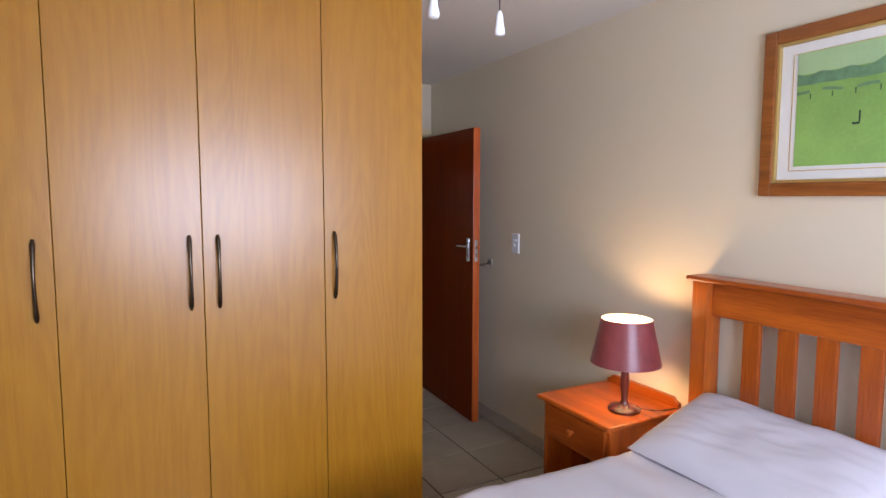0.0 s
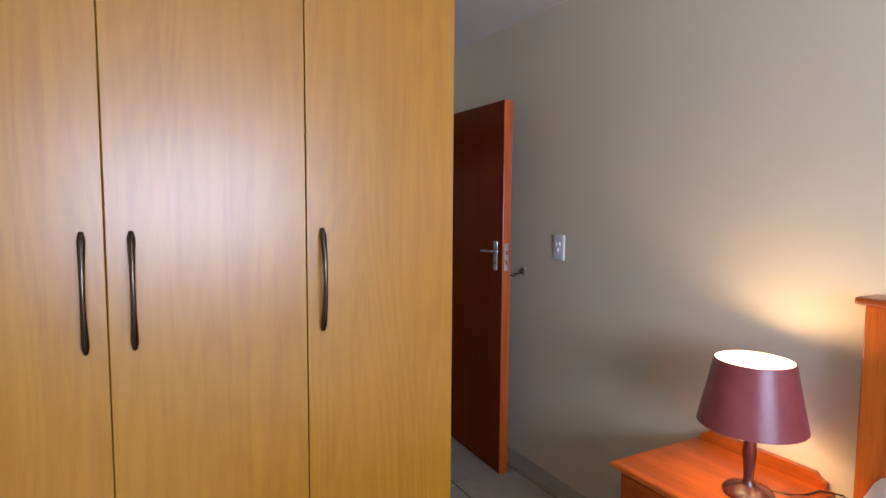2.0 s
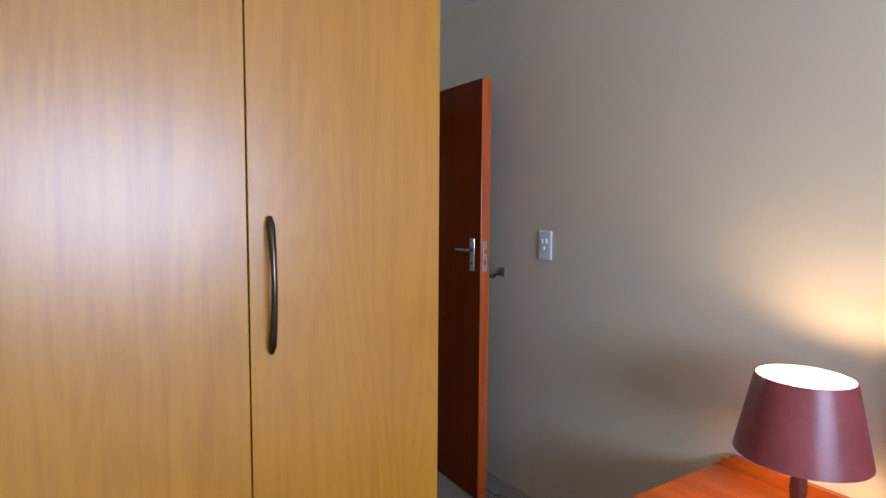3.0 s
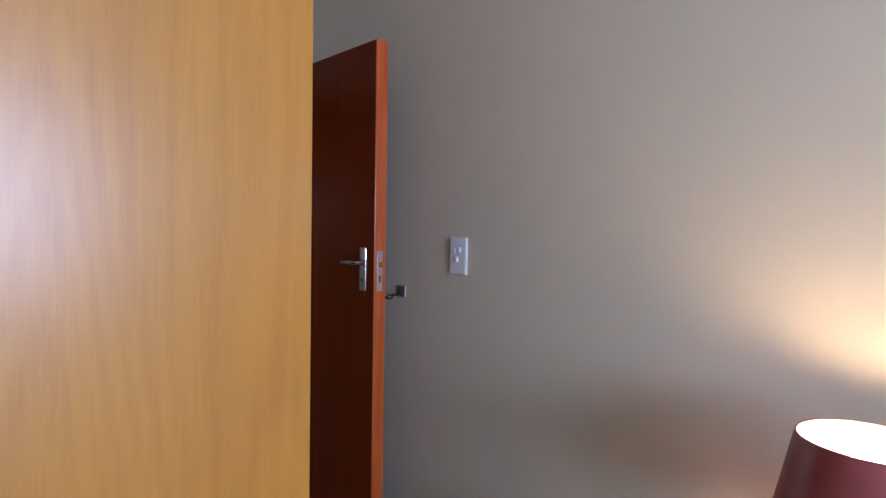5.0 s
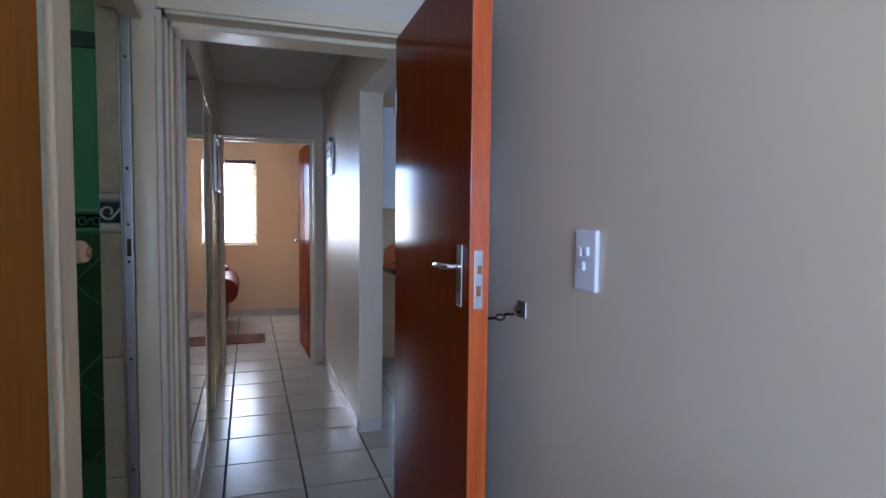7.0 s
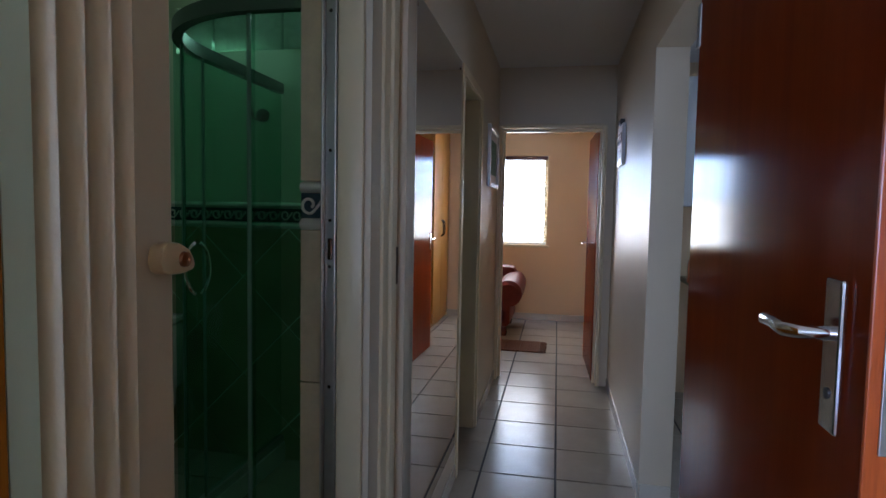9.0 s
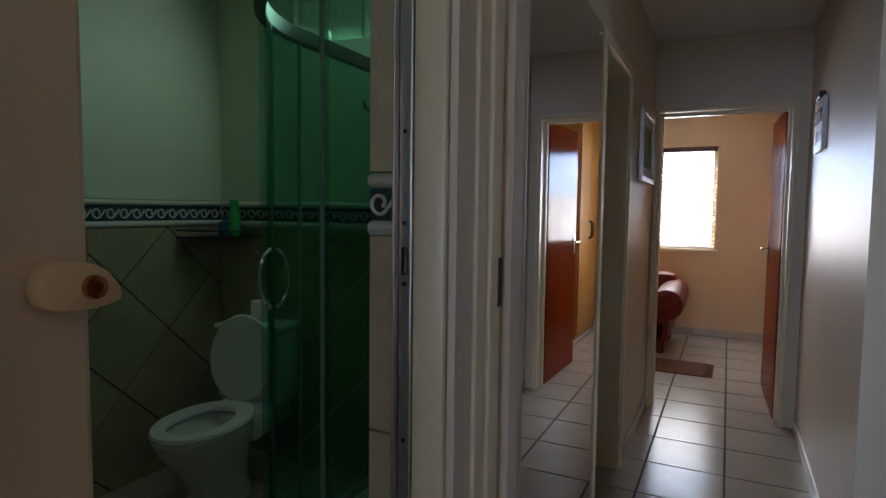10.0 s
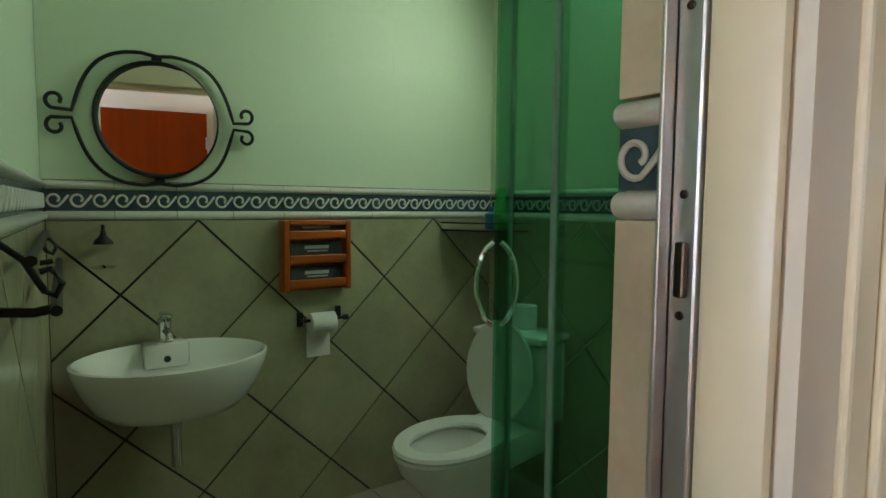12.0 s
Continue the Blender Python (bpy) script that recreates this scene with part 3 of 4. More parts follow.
# bed: headboard, frame, mattress with linen, pillow
bed = thing("bed", 0, 0, 0, "double bed with slatted orange pine headboard and white linen", "bed")
box("headboard_post", -0.105, -0.02, -2.585, -2.505, 0, 1.225, M_PINE, bed, 0.006)
box("headboard_post", -0.105, -0.02, -4.13, -4.05, 0, 1.225, M_PINE, bed, 0.006)
box("headboard_rail", -0.08, -0.04, -4.05, -2.585, 1.085, 1.222, M_PINE_Y, bed, 0.005)
box("headboard_cap", -0.125, -0.008, -4.15, -2.485, 1.2255, 1.247, M_PINE_Y, bed, 0.007)
box("headboard_rail", -0.08, -0.04, -4.05, -2.585, 0.40, 0.52, M_PINE_Y, bed, 0.005)
slat = None
for k in range(9):
    yy = -2.757 - 0.1405 * k
    if yy < -4.0:
        break
    if slat is None:
        slat = box("headboard_slat", -0.074, -0.05, -0.034, 0.034, 0.52, 1.085, M_PINE, bed, 0.003)
        s = slat
    else:
        s = new("headboard_slat", slat.data)
        s.parent = bed
    s.matrix_basis = pose(0, yy, 0)
boxes("bed_frame", [(-1.62, -0.105, -4.09, -2.55, 0.18, 0.30)], M_PINE_Y, bed, 0.01)
for yy in (-2.65, -4.07):
    box("bed_leg", -1.60, -1.52, yy, yy + 0.08, 0, 0.18, M_PINE, bed, 0.004)


def cloth(name, x0, x1, y0, y1, height, parent, nx, ny, mat, thick):
    """A draped sheet with soft folds."""
    bm = bmesh.new()
    grid = []
    for i in range(nx + 1):
        row = []
        for j in range(ny + 1):
            x, y = x0 + (x1 - x0) * i / nx, y0 + (y1 - y0) * j / ny
            row.append(bm.verts.new((x, y, height(x, y))))
        grid.append(row)
    for i in range(nx):
        for j in range(ny):
            bm.faces.new((grid[i][j], grid[i + 1][j], grid[i + 1][j + 1], grid[i][j + 1]))
    ob = finish(bm, name, mat, parent, smooth=True)
    mod = ob.modifiers.new("thickness", 'SOLIDIFY')
    mod.thickness, mod.offset = thick, -1
    return ob


def duvet(x, y):
    e = min(y + 4.16, -2.475 - y, x + 1.66)
    drop = 0.30 * max(0.0, 1 - e / 0.10) ** 2.2
    n = noise.noise((x * 2.2, y * 2.2, 1.3)) * 0.014 + noise.noise((x * 8, y * 3.5, 4.0)) * 0.010 + noise.noise((x * 16, y * 9, 7.0)) * 0.003
    fold = 0.004 * math.sin(9 * (x * 0.7 + y)) + 0.006 * max(0, 1 - abs(x + 0.66 + 0.05 * math.sin(3 * y)) / 0.05)
    return 0.585 - drop + n + fold


cloth("duvet", -1.66, -0.12, -4.16, -2.475, duvet, bed, 90, 80, M_LINEN, 0.03)
boxes("mattress", [(-1.60, -0.115, -4.08, -2.56, 0.30, 0.52)], M_LINEN, bed, 0.04)


def pillow(name, cx, cy, lx, ly, h):
    """A plump pillow: thick middle, thin pinched seam, head end propped up."""
    root = thing(name, cx, cy, 0.575, "white cotton pillow lying against the pine headboard", "pillow", "bed pillows")
    bm = bmesh.new()
    n = 40
    top, bot = [], []
    for i in range(n + 1):
        ra, rb = [], []
        for j in range(n + 1):
            u, v = 2 * i / n - 1, 2 * j / n - 1
            f = max(0.0, (1 - abs(u) ** 4.0) * (1 - abs(v) ** 6.0)) ** 0.5
            wr = noise.noise((u * 2.2 + cx, v * 2.5 + cy, 2)) * 0.012 * f + noise.noise((u * 9 + 3 * v, v * 4 + cy, 5)) * 0.005 * f
            x, y = u * lx / 2 * (1 - 0.05 * (1 - v * v)), v * ly / 2 * (1 - 0.04 * (1 - u * u))
            lift = 0.075 * (u + 1)
            ra.append(bm.verts.new((x, y, 0.6 * h * f + lift + wr + 0.014)))
            rb.append(ra[-1] if f == 0 else bm.verts.new((x, y, -0.10 * h * f + lift * 0.5 * (1 - f) + 0.014)))
        top.append(ra), bot.append(rb)
    for i in range(n):
        for j in range(n):
            bm.faces.new((top[i][j], top[i + 1][j], top[i + 1][j + 1], top[i][j + 1]))
            q = [bot[i][j], bot[i][j + 1], bot[i + 1][j + 1], bot[i + 1][j]]
            if len(set(q)) == 4 and not all(v in top[i] + top[i + 1] for v in q):
                bm.faces.new(q)
    return finish(bm, "cover", M_LINEN, root, smooth=True)


pillow("pillow", -0.285, -2.95, 0.44, 0.80, 0.12)
pillow("pillow", -0.285, -3.74, 0.44, 0.76, 0.12)

# framed picture over the bed
pic = thing("framed_picture", 0, -3.19, 1.58, "brown wooden framed green beach painting on the wall", "picture")
W, H, F = 0.463, 0.617, 0.050


def frame_ring(name, w, h, f, x0, x1, mat, parent, z0=0.0, bevel=0.006):
    return boxes(name, [(x0, x1, -w, -w + f, z0, z0 + h), (x0, x1, w - f, w, z0, z0 + h), (x0, x1, -w + f, w - f, z0, z0 + f), (x0, x1, -w + f, w - f, z0 + h - f, z0 + h)], mat, parent, bevel)


frame_ring("frame", W, H, F, -0.032, -0.002, M_FRAME, pic)
frame_ring("slip", W - F, H - 2 * F, 0.011, -0.026, -0.004, M_GOLD, pic, F, 0.002)
box("mount", -0.012, -0.006, -W + F + 0.012, W - F - 0.012, F + 0.012, H - F - 0.012, M_MAT, pic)
frame_ring("mount_line", W - 0.105, H - 0.19, 0.003, -0.0135, -0.0122, M_GOLD, pic, 0.093, 0.0)
iw, z0, z1 = W - 0.125, 0.11, H - 0.10
box("painting", -0.0150, -0.0125, -iw, iw, z0, z1, M_GREEN_ART, pic)
box("painting_sky", -0.0165, -0.0152, -iw, iw, z0 + 0.33, z1, M_PALE_ART, pic)
bm = bmesh.new()
for i in range(90):
    ya, yb = -iw + 2 * iw * i / 90, -iw + 2 * iw * (i + 1) / 90
    zz = z0 + 0.29 + 0.010 * noise.noise((i * 0.11, 0, 0))
    add_box(bm, -0.0175, -0.0167, ya, yb, zz, zz + 0.042 + 0.03 * noise.noise((i * 0.09, 5, 0)))
    zz = z0 + 0.26 + 0.012 * noise.noise((i * 0.07, 9, 0))
    if noise.noise((i * 0.13, 3, 3)) > -0.1:
        add_box(bm, -0.0168, -0.0156, ya, yb, zz, zz + 0.010)
finish(bm, "painting_sea", M_SEA_ART, pic)
tagged(boxes("painting_mark", [(-0.0165, -0.0155, iw - 0.05 - 0.075 * k, iw - 0.047 - 0.075 * k, z0 + 0.238, z0 + 0.258) for k in range(8)] +
      [(-0.0165, -0.0155, 0.12, 0.125, z0 + 0.14, z0 + 0.18), (-0.0165, -0.0155, 0.122, 0.145, z0 + 0.134, z0 + 0.141), (-0.0165, -0.0155, 0.03, 0.045, z0 + 0.155, z0 + 0.16)], M_INK, pic), kind="stuff")

# pull cords from the ceiling
for (px, py, pz) in ((-1.426, -3.006, 1.945), (-1.588, -2.990, 1.965)):
    r = thing("pull_cord", px, py, pz, "white ceiling pull cord with a small turned knob", "pull cord", "ceiling pull cords")
    lathe("knob", [(0.004, 0.055), (0.008, 0.045), (0.009, 0.03), (0.013, 0.012), (0.012, 0.003), (0.007, 0.0)], M_PLASTIC, r, 16)
    tube("cord", [(0, 0, 0.05), (0, 0, CEIL - pz - 0.02)], 0.0016, M_CORD, r, 5)
    lathe("rose", [(0.035, CEIL - pz - 0.022), (0.035, CEIL - pz - 0.004), (0.03, CEIL - pz - 0.001)], M_PLASTIC, r, 20)

# skirting tiles
sk_root = structure(new("baseboard"), "cut tile skirting along the walls")


def skirting(x0, y0, x1, y1, nx, ny):
    length = math.hypot(x1 - x0, y1 - y0)
    n = max(1, math.ceil(length / 0.386))
    for k in range(n):
        a, b = k / n * length + 0.002, (k + 1) / n * length - 0.002
        ux, uy = (x1 - x0) / length, (y1 - y0) / length
        if ux == 0:
            box("skirting_tile", min(x0, x0 + nx * 0.009), max(x0, x0 + nx * 0.009), min(y0 + uy * a, y0 + uy * b), max(y0 + uy * a, y0 + uy * b), 0, 0.078, M_SKIRT, sk_root, 0.002)
        else:
            box("skirting_tile", min(x0 + ux * a, x0 + ux * b), max(x0 + ux * a, x0 + ux * b), min(y0, y0 + ny * 0.009), max(y0, y0 + ny * 0.009), 0, 0.078, M_SKIRT, sk_root, 0.002)


skirting(0, -5.2, 0, 0.14, -1, 0)
skirting(-0.036, 1.43, -0.036, 3.22, -1, 0)
skirting(-0.036, 1.42, 0.11, 1.42, 0, -1)
skirting(-0.93, 0.43, -0.93, 1.42, 1, 0)
skirting(-0.93, 2.21, -0.93, 3.22, 1, 0)
skirting(-3.0, 6.0, 0.0, 6.0, 0, -1)
skirting(0.55, 3.4, 0.55, 5.05, -1, 0)

# ---- folding door of the bathroom ----
fold = thing("folding_door", 0, 0, 0, "cream plastic folding door pushed open beside the bathroom", "door")
bm = bmesh.new()
zig = [(-1.08, -0.825), (-1.035, -0.805), (-1.085, -0.785), (-1.035, -0.762), (-1.085, -0.742), (-1.035, -0.718), (-1.085, -0.70), (-1.038, -0.676), (-1.075, -0.655)]
pa = [(x, y) for x, y in zig] + [(x - 0.012, y + 0.004) for x, y in reversed(zig)]
bot = [bm.verts.new((x, y, 0.012)) for x, y in pa]
topv = [bm.verts.new((x, y, 2.03)) for x, y in pa]
for i in range(len(pa)):
    bm.faces.new((bot[i], bot[i - 1], topv[i - 1], topv[i]))
finish(bm, "folds", M_PVC, fold, smooth=False)
box("end_panel", -1.092, -1.070, -0.655, -0.549, 0.012, 2.03, M_PVC, fold, 0.008)
box("track", -1.09, -1.02, -0.825, 0.155, 2.032, 2.058, M_PVC, fold, 0.003)
bm = bmesh.new()
prof = [(-0.617, 1.272), (-0.611, 1.294), (-0.596, 1.302), (-0.568, 1.299), (-0.544, 1.288), (-0.531, 1.270), (-0.529, 1.254), (-0.556, 1.248), (-0.596, 1.249), (-0.611, 1.254)]
va = [bm.verts.new((-1.070, y, z)) for y, z in prof]
vb = [bm.verts.new((-1.042, y, z)) for y, z in prof]
bm.faces.new(va), bm.faces.new(vb)
for i in range(len(prof)):
    bm.faces.new((va[i], va[i - 1], vb[i - 1], vb[i]))
finish(bm, "handle", M_HANDLE_PVC, fold, 0.007, True)
lathe("lock_knob", [(0.013, 0), (0.012, 0.006), (0.006, 0.008), (0.004, 0.004)], M_BRASS, fold, 16).matrix_basis = pose(-1.042, -0.563, 1.272, 0, 90)

# latch strip and tiled reveal at the other side of the opening
jamb = structure(new("bathroom_jamb"), "tiled reveal with a blue wave border and aluminium strip")
box("latch_strip", -1.096, -1.062, 0.138, 0.16, 0.0, 2.058, M_ALU, jamb, 0.004)
box("strip_lip", -1.10, -1.094, 0.118, 0.138, 0.0, 2.058, M_ALU, jamb, 0.002)
box("latch", -1.083, -1.070, 0.128, 0.138, 1.215, 1.275, M_BRONZE, jamb, 0.003)
for zz in (0.45, 0.85, 1.195, 1.325, 1.52, 1.9):
    lathe("screw", [(0.005, 0), (0.005, 0.0015), (0.003, 0.0022)], M_BRONZE, jamb, 10).matrix_basis = pose(-1.079, 0.138, zz, 90)
box("casing", -1.062, -0.984, 0.139, 0.16, 0, 2.058, M_TRIM, jamb, 0.010)
for z0, z1 in ((0.005, 0.428), (0.432, 0.858), (0.862, 1.296), (1.435, 2.058)):
    box("jamb_tile", -1.166, -1.101, 0.134, 0.16, z0, z1, M_JAMB_TILE, jamb, 0.002)

# ---- bathroom walls ----


def wave_points(scale):
    """A curl that opens to the right with a tail that rises to the next one."""
    pts = []
    for i in range(20):
        t = i / 19
        an = radians(-40 + 330 * t)
        r = 0.009 + 0.015 * t ** 0.7
        pts.append((-0.007 + r * math.cos(an), 0.002 + r * math.sin(an)))
    tail = [(0.008, -0.014), (0.020, 0.0), (0.033, 0.018)]
    return [(u * scale, v * scale) for u, v in pts + tail]


def border(parent, place, u0, u1, z, waves_wide):
    """A run of border: round trims and blue tiles that carry a raised wave."""
    cuts = []
    u = u0
    while u < u1 - 0.01:
        cuts.append((u, min(u + 0.2, u1)))
        u += 0.2
    for a, b in cuts:
        for (v0, v1, dp) in ((0.0, 0.032, 0.016), (0.105, 0.135, 0.016)):
            bm = bmesh.new()
            k = 7
            ra = [bm.verts.new(place(a + 0.001, z + v0 + (v1 - v0) * i / k, dp * math.sin(math.pi * i / k) ** 0.6 + 0.002)) for i in range(k + 1)]
            rb = [bm.verts.new(place(b - 0.001, z + v0 + (v1 - v0) * i / k, dp * math.sin(math.pi * i / k) ** 0.6 + 0.002)) for i in range(k + 1)]
            for i in range(k):
                bm.faces.new((ra[i], ra[i + 1], rb[i + 1], rb[i]))
            bm.faces.new(ra), bm.faces.new(rb)
            finish(bm, "trim_tile", M_BORDER_W, parent, smooth=True)
        prism("border_tile", [(a + 0.001, z + 0.033), (b - 0.001, z + 0.033), (b - 0.001, z + 0.104), (a + 0.001, z + 0.104)], place, M_BORDER, parent, 0.005)
        n = max(1, round((b - a) / waves_wide))
        for q in range(n):
            mid = a + (b - a) * (q + 0.5) / n
            tube("wave_relief", [place(mid + du, z + 0.068 + dv, 0.006) for du, dv in wave_points(1.0)], 0.0046, M_BORDER_W, parent, 6)


def diamonds(parent, place, u0, u1, v0, v1, cu, cv, diag):
    h = diag / 2 - 0.006
    for i in range(-8, 9):
        for j in range(-8, 9):
            if (i + j) % 2:
                continue
            c, d = cu + i * diag / 2, cv + j * diag / 2
            poly = [(c - h, d), (c, d - h), (c + h, d), (c, d + h)]
            for ax, lim, sg in ((0, u0, -1), (0, u1, 1), (1, v0, -1), (1, v1, 1)):
                poly = clip(poly, ax, lim, sg) if poly else poly
            if len(poly) >= 3:
                area2 = abs(sum(poly[k - 1][0] * poly[k][1] - poly[k][0] * poly[k - 1][1] for k in range(len(poly))))
                if area2 > 0.0006:
                    prism("tile", poly, place, M_BATH_TILE, parent, 0.008)


def upper_tiles(parent, place, u0, u1, v0, v1):
    u = u0
    while u < u1 - 0.01:
        v = v0
        while v < v1 - 0.01:
            prism("upper_tile", [(u + 0.0001, v + 0.0001), (min(u + 0.33, u1) - 0.0001, v + 0.0001), (min(u + 0.33, u1) - 0.0001, min(v + 0.25, v1) - 0.0001), (u + 0.0001, min(v + 0.25, v1) - 0.0001)], place, M_BATH_UP, parent, 0.007)
            v += 0.25
        u += 0.33


wb = bpy.data.objects["wall_bathroom_west"]
on_west = lambda u, v, w: (-3.038 + w, u, v)
diamonds(wb, on_west, -0.43, 1.45, 0.0, 1.248, 1.099 - 0.0, 1.249 - 0.264, 0.528)
border(wb, on_west, -0.43, 1.45, 1.25, 0.068)
upper_tiles(wb, on_west, -0.4395, 1.4495, 1.387, CEIL)
sw = bpy.data.objects["wall_bathroom_south"]
slope = 0.095 / 1.93
on_south = lambda u, v, w: (u, -0.440 - slope * (u + 3.05) + w + 0.001, v)
diamonds(sw, on_south, -3.02, -1.13, 0.0, 1.248, -2.9, 0.985, 0.528)
border(sw, on_south, -3.02, -1.14, 1.25, 0.068)
nw = bpy.data.objects["wall_bathroom_north"]
on_north = lambda u, v, w: (u, 1.448 - w, v)
diamonds(nw, on_north, -3.02, -1.17, 0.0, 1.248, -2.9, 0.985, 0.528)
border(nw, on_north, -3.02, -1.17, 1.25, 0.068)
on_jamb = lambda u, v, w: (u, 0.142 - w, v)
border(jamb, on_jamb, -1.166, -1.101, 1.297, 0.068)

# ---- bathroom things ----
basin = thing("wash_basin", -3.03, -0.09, -0.015, "white oval wall-hung ceramic wash basin", "basin")


def basin_shell():
    bm = bmesh.new()
    n = 48
    prof = [(0.62, 0.640), (0.68, 0.644), (0.80, 0.675), (0.91, 0.73), (0.978, 0.782), (1.0, 0.808), (1.0, 0.82), (0.97, 0.823), (0.92, 0.81), (0.80, 0.765), (0.60, 0.72), (0.3, 0.70), (0.04, 0.695)]
    rings = []
    for r, z in prof:
        ring = []
        for k in range(n):
            an = 2 * math.pi * k / n
            x, y = 0.235 * r * math.cos(an), 0.302 * r * math.sin(an)
            ring.append(bm.verts.new((max(0.012, 0.245 + x), y, z)))
        rings.append(ring)
    for a, b in zip(rings, rings[1:]):
        for k in range(n):
            bm.faces.new((a[k], a[(k + 1) % n], b[(k + 1) % n], b[k]))
    bm.faces.new(rings[0]), bm.faces.new(rings[-1])
    return finish(bm, "bowl", M_CERAMIC, basin, smooth=True)


basin_shell()
box("tap_ledge", 0.010, 0.10, -0.075, 0.075, 0.74, 0.83, M_CERAMIC, basin, 0.012)
tube("waste_pipe", [(0.24, 0, 0.645), (0.24, 0, 0.50), (0.24, 0, 0.44)], 0.017, M_CHROME, basin, 14)
tube("overflow", [(0.095, 0.0, 0.775), (0.103, 0.0, 0.774)], 0.012, M_BLACK, basin, 12)
tap = thing("mixer_tap", -2.97, -0.09, 0.815, "chrome single-lever mixer tap on the basin", "tap")
lathe("body", [(0.026, 0), (0.025, 0.008), (0.020, 0.014), (0.021, 0.065), (0.024, 0.075), (0.020, 0.088)], M_CHROME, tap, 20)
tube("spout", [(0.01, 0, 0.040), (0.06, 0, 0.048), (0.105, 0, 0.040), (0.112, 0, 0.026)], 0.013, M_CHROME, tap, 12)
box("lever", -0.018, 0.055, -0.018, 0.018, 0.092, 0.106, M_CHROME, tap, 0.005)

rack = thing("magazine_rack", -3.028, 0.492, 0.955, "orange pine wall rack holding dark magazines", "magazine rack")
for yy in (-0.145, 0.122):
    box("side", 0, 0.07, yy, yy + 0.023, 0, 0.292, M_PINE, rack, 0.004)
boxes("back", [(0, 0.008, -0.122, 0.122, 0.02, 0.28)], M_PINE, rack)
for zz in (0.015, 0.115, 0.215):
    box("rail", 0.052, 0.068, -0.1215, 0.1215, zz, zz + 0.034, M_PINE_Y, rack, 0.004)
boxes("tray", [(0.008, 0.052, -0.1215, 0.1215, zz, zz + 0.01) for zz in (0.005, 0.11, 0.21)], M_PINE_Y, rack)
box("top", 0, 0.07, -0.122, 0.122, 0.272, 0.292, M_PINE_Y, rack, 0.004)
for zz in (0.02, 0.125, 0.222):
    mg = thing("magazine", -2.995, 0.492, 0.955 + zz, "dark magazine standing in the pine wall rack", "magazine", "magazines in the rack")
    box("cover", -0.008, 0.008, -0.112, 0.112, 0, 0.078 if zz < 0.2 else 0.048, M_MAG, mg, 0.002)
    boxes("print", [(0.0082, 0.0090, -0.05, 0.055, 0.048, 0.062), (0.0082, 0.0090, -0.04, 0.05, 0.036, 0.042)] if zz < 0.2 else [(0.0082, 0.0090, -0.06, 0.06, 0.036, 0.044)], M_MAG_L, mg)

tp = thing("toilet_roll_holder", -3.03, 0.52, 0.83, "black iron holder with a white toilet roll", "toilet roll holder")
box("bracket", 0, 0.012, -0.10, -0.075, -0.03, 0.03, M_IRON, tp, 0.003)
box("bracket", 0, 0.012, 0.07, 0.095, -0.005, 0.045, M_IRON, tp, 0.003)
tube("rail", [(0.0, -0.085, 0.0), (0.05, -0.085, 0.0), (0.05, 0.10, 0.0)], 0.007, M_IRON, tp, 8)
tube("knob", [(0.05, 0.09, 0.0), (0.05, 0.108, 0.0)], 0.012, M_IRON, tp, 10)
tube("roll", [(0.05, -0.06, -0.012), (0.05, 0.045, -0.012)], 0.043, M_PAPER, tp, 24)
box("loose_sheet", 0.006, 0.009, -0.06, 0.044, -0.165, -0.012, M_PAPER, tp)

# wrought iron mirror
mir = thing("wall_mirror", -3.028, -0.087, 1.603, "oval mirror in a black wrought iron scroll frame", "mirror")
A, B = 0.195, 0.197
bm = bmesh.new()
fr = [bm.verts.new((0.014, A * math.cos(2 * math.pi * k / 64), B * math.sin(2 * math.pi * k / 64))) for k in range(64)]
bk = [bm.verts.new((0.008, A * math.cos(2 * math.pi * k / 64), B * math.sin(2 * math.pi * k / 64))) for k in range(64)]
bm.faces.new(fr), bm.faces.new(bk)
for k in range(64):
    bm.faces.new((fr[k], fr[k - 1], bk[k - 1], bk[k]))
finish(bm, "glass", M_MIRROR, mir).matrix_basis = pose(0.016, 0, 0, 0, 0, -6)
tube("ring", [(0.030, A * math.cos(2 * math.pi * k / 48), B * math.sin(2 * math.pi * k / 48)) for k in range(48)], 0.009, M_IRON, mir, 8, None, True)


def scroll(sy, sz):
    pts = [(0.02, 0.0, sz * 0.222)]
    for i in range(1, 15):
        t = i / 14
        an = math.pi / 2 * (1 - t)
        y = 0.025 + 0.235 * t + 0.03 * math.sin(math.pi * t)
        z = 0.229 * math.cos(math.pi / 2 * t ** 1.25) ** 0.8 - 0.0
        pts.append((0.02, sy * y, sz * max(z, 0.012)))
    cy, cz, r = 0.305, 0.042, 0.030
    for i in range(1, 16):
        an = -math.pi / 2 + i * 0.36
        rr = r * (1 - 0.035 * i)
        pts.append((0.02, sy * (cy + rr * math.cos(an)), sz * (cz + rr * math.sin(an))))
    return pts


for sy in (-1, 1):
    for sz in (-1, 1):
        tube("scroll", scroll(sy, sz), 0.0065, M_IRON, mir, 7)
for sz in (-1, 1):
    tube("clasp", [(0.016, -0.016, sz * 0.216), (0.016, 0.016, sz * 0.216)], 0.012, M_IRON, mir, 8)

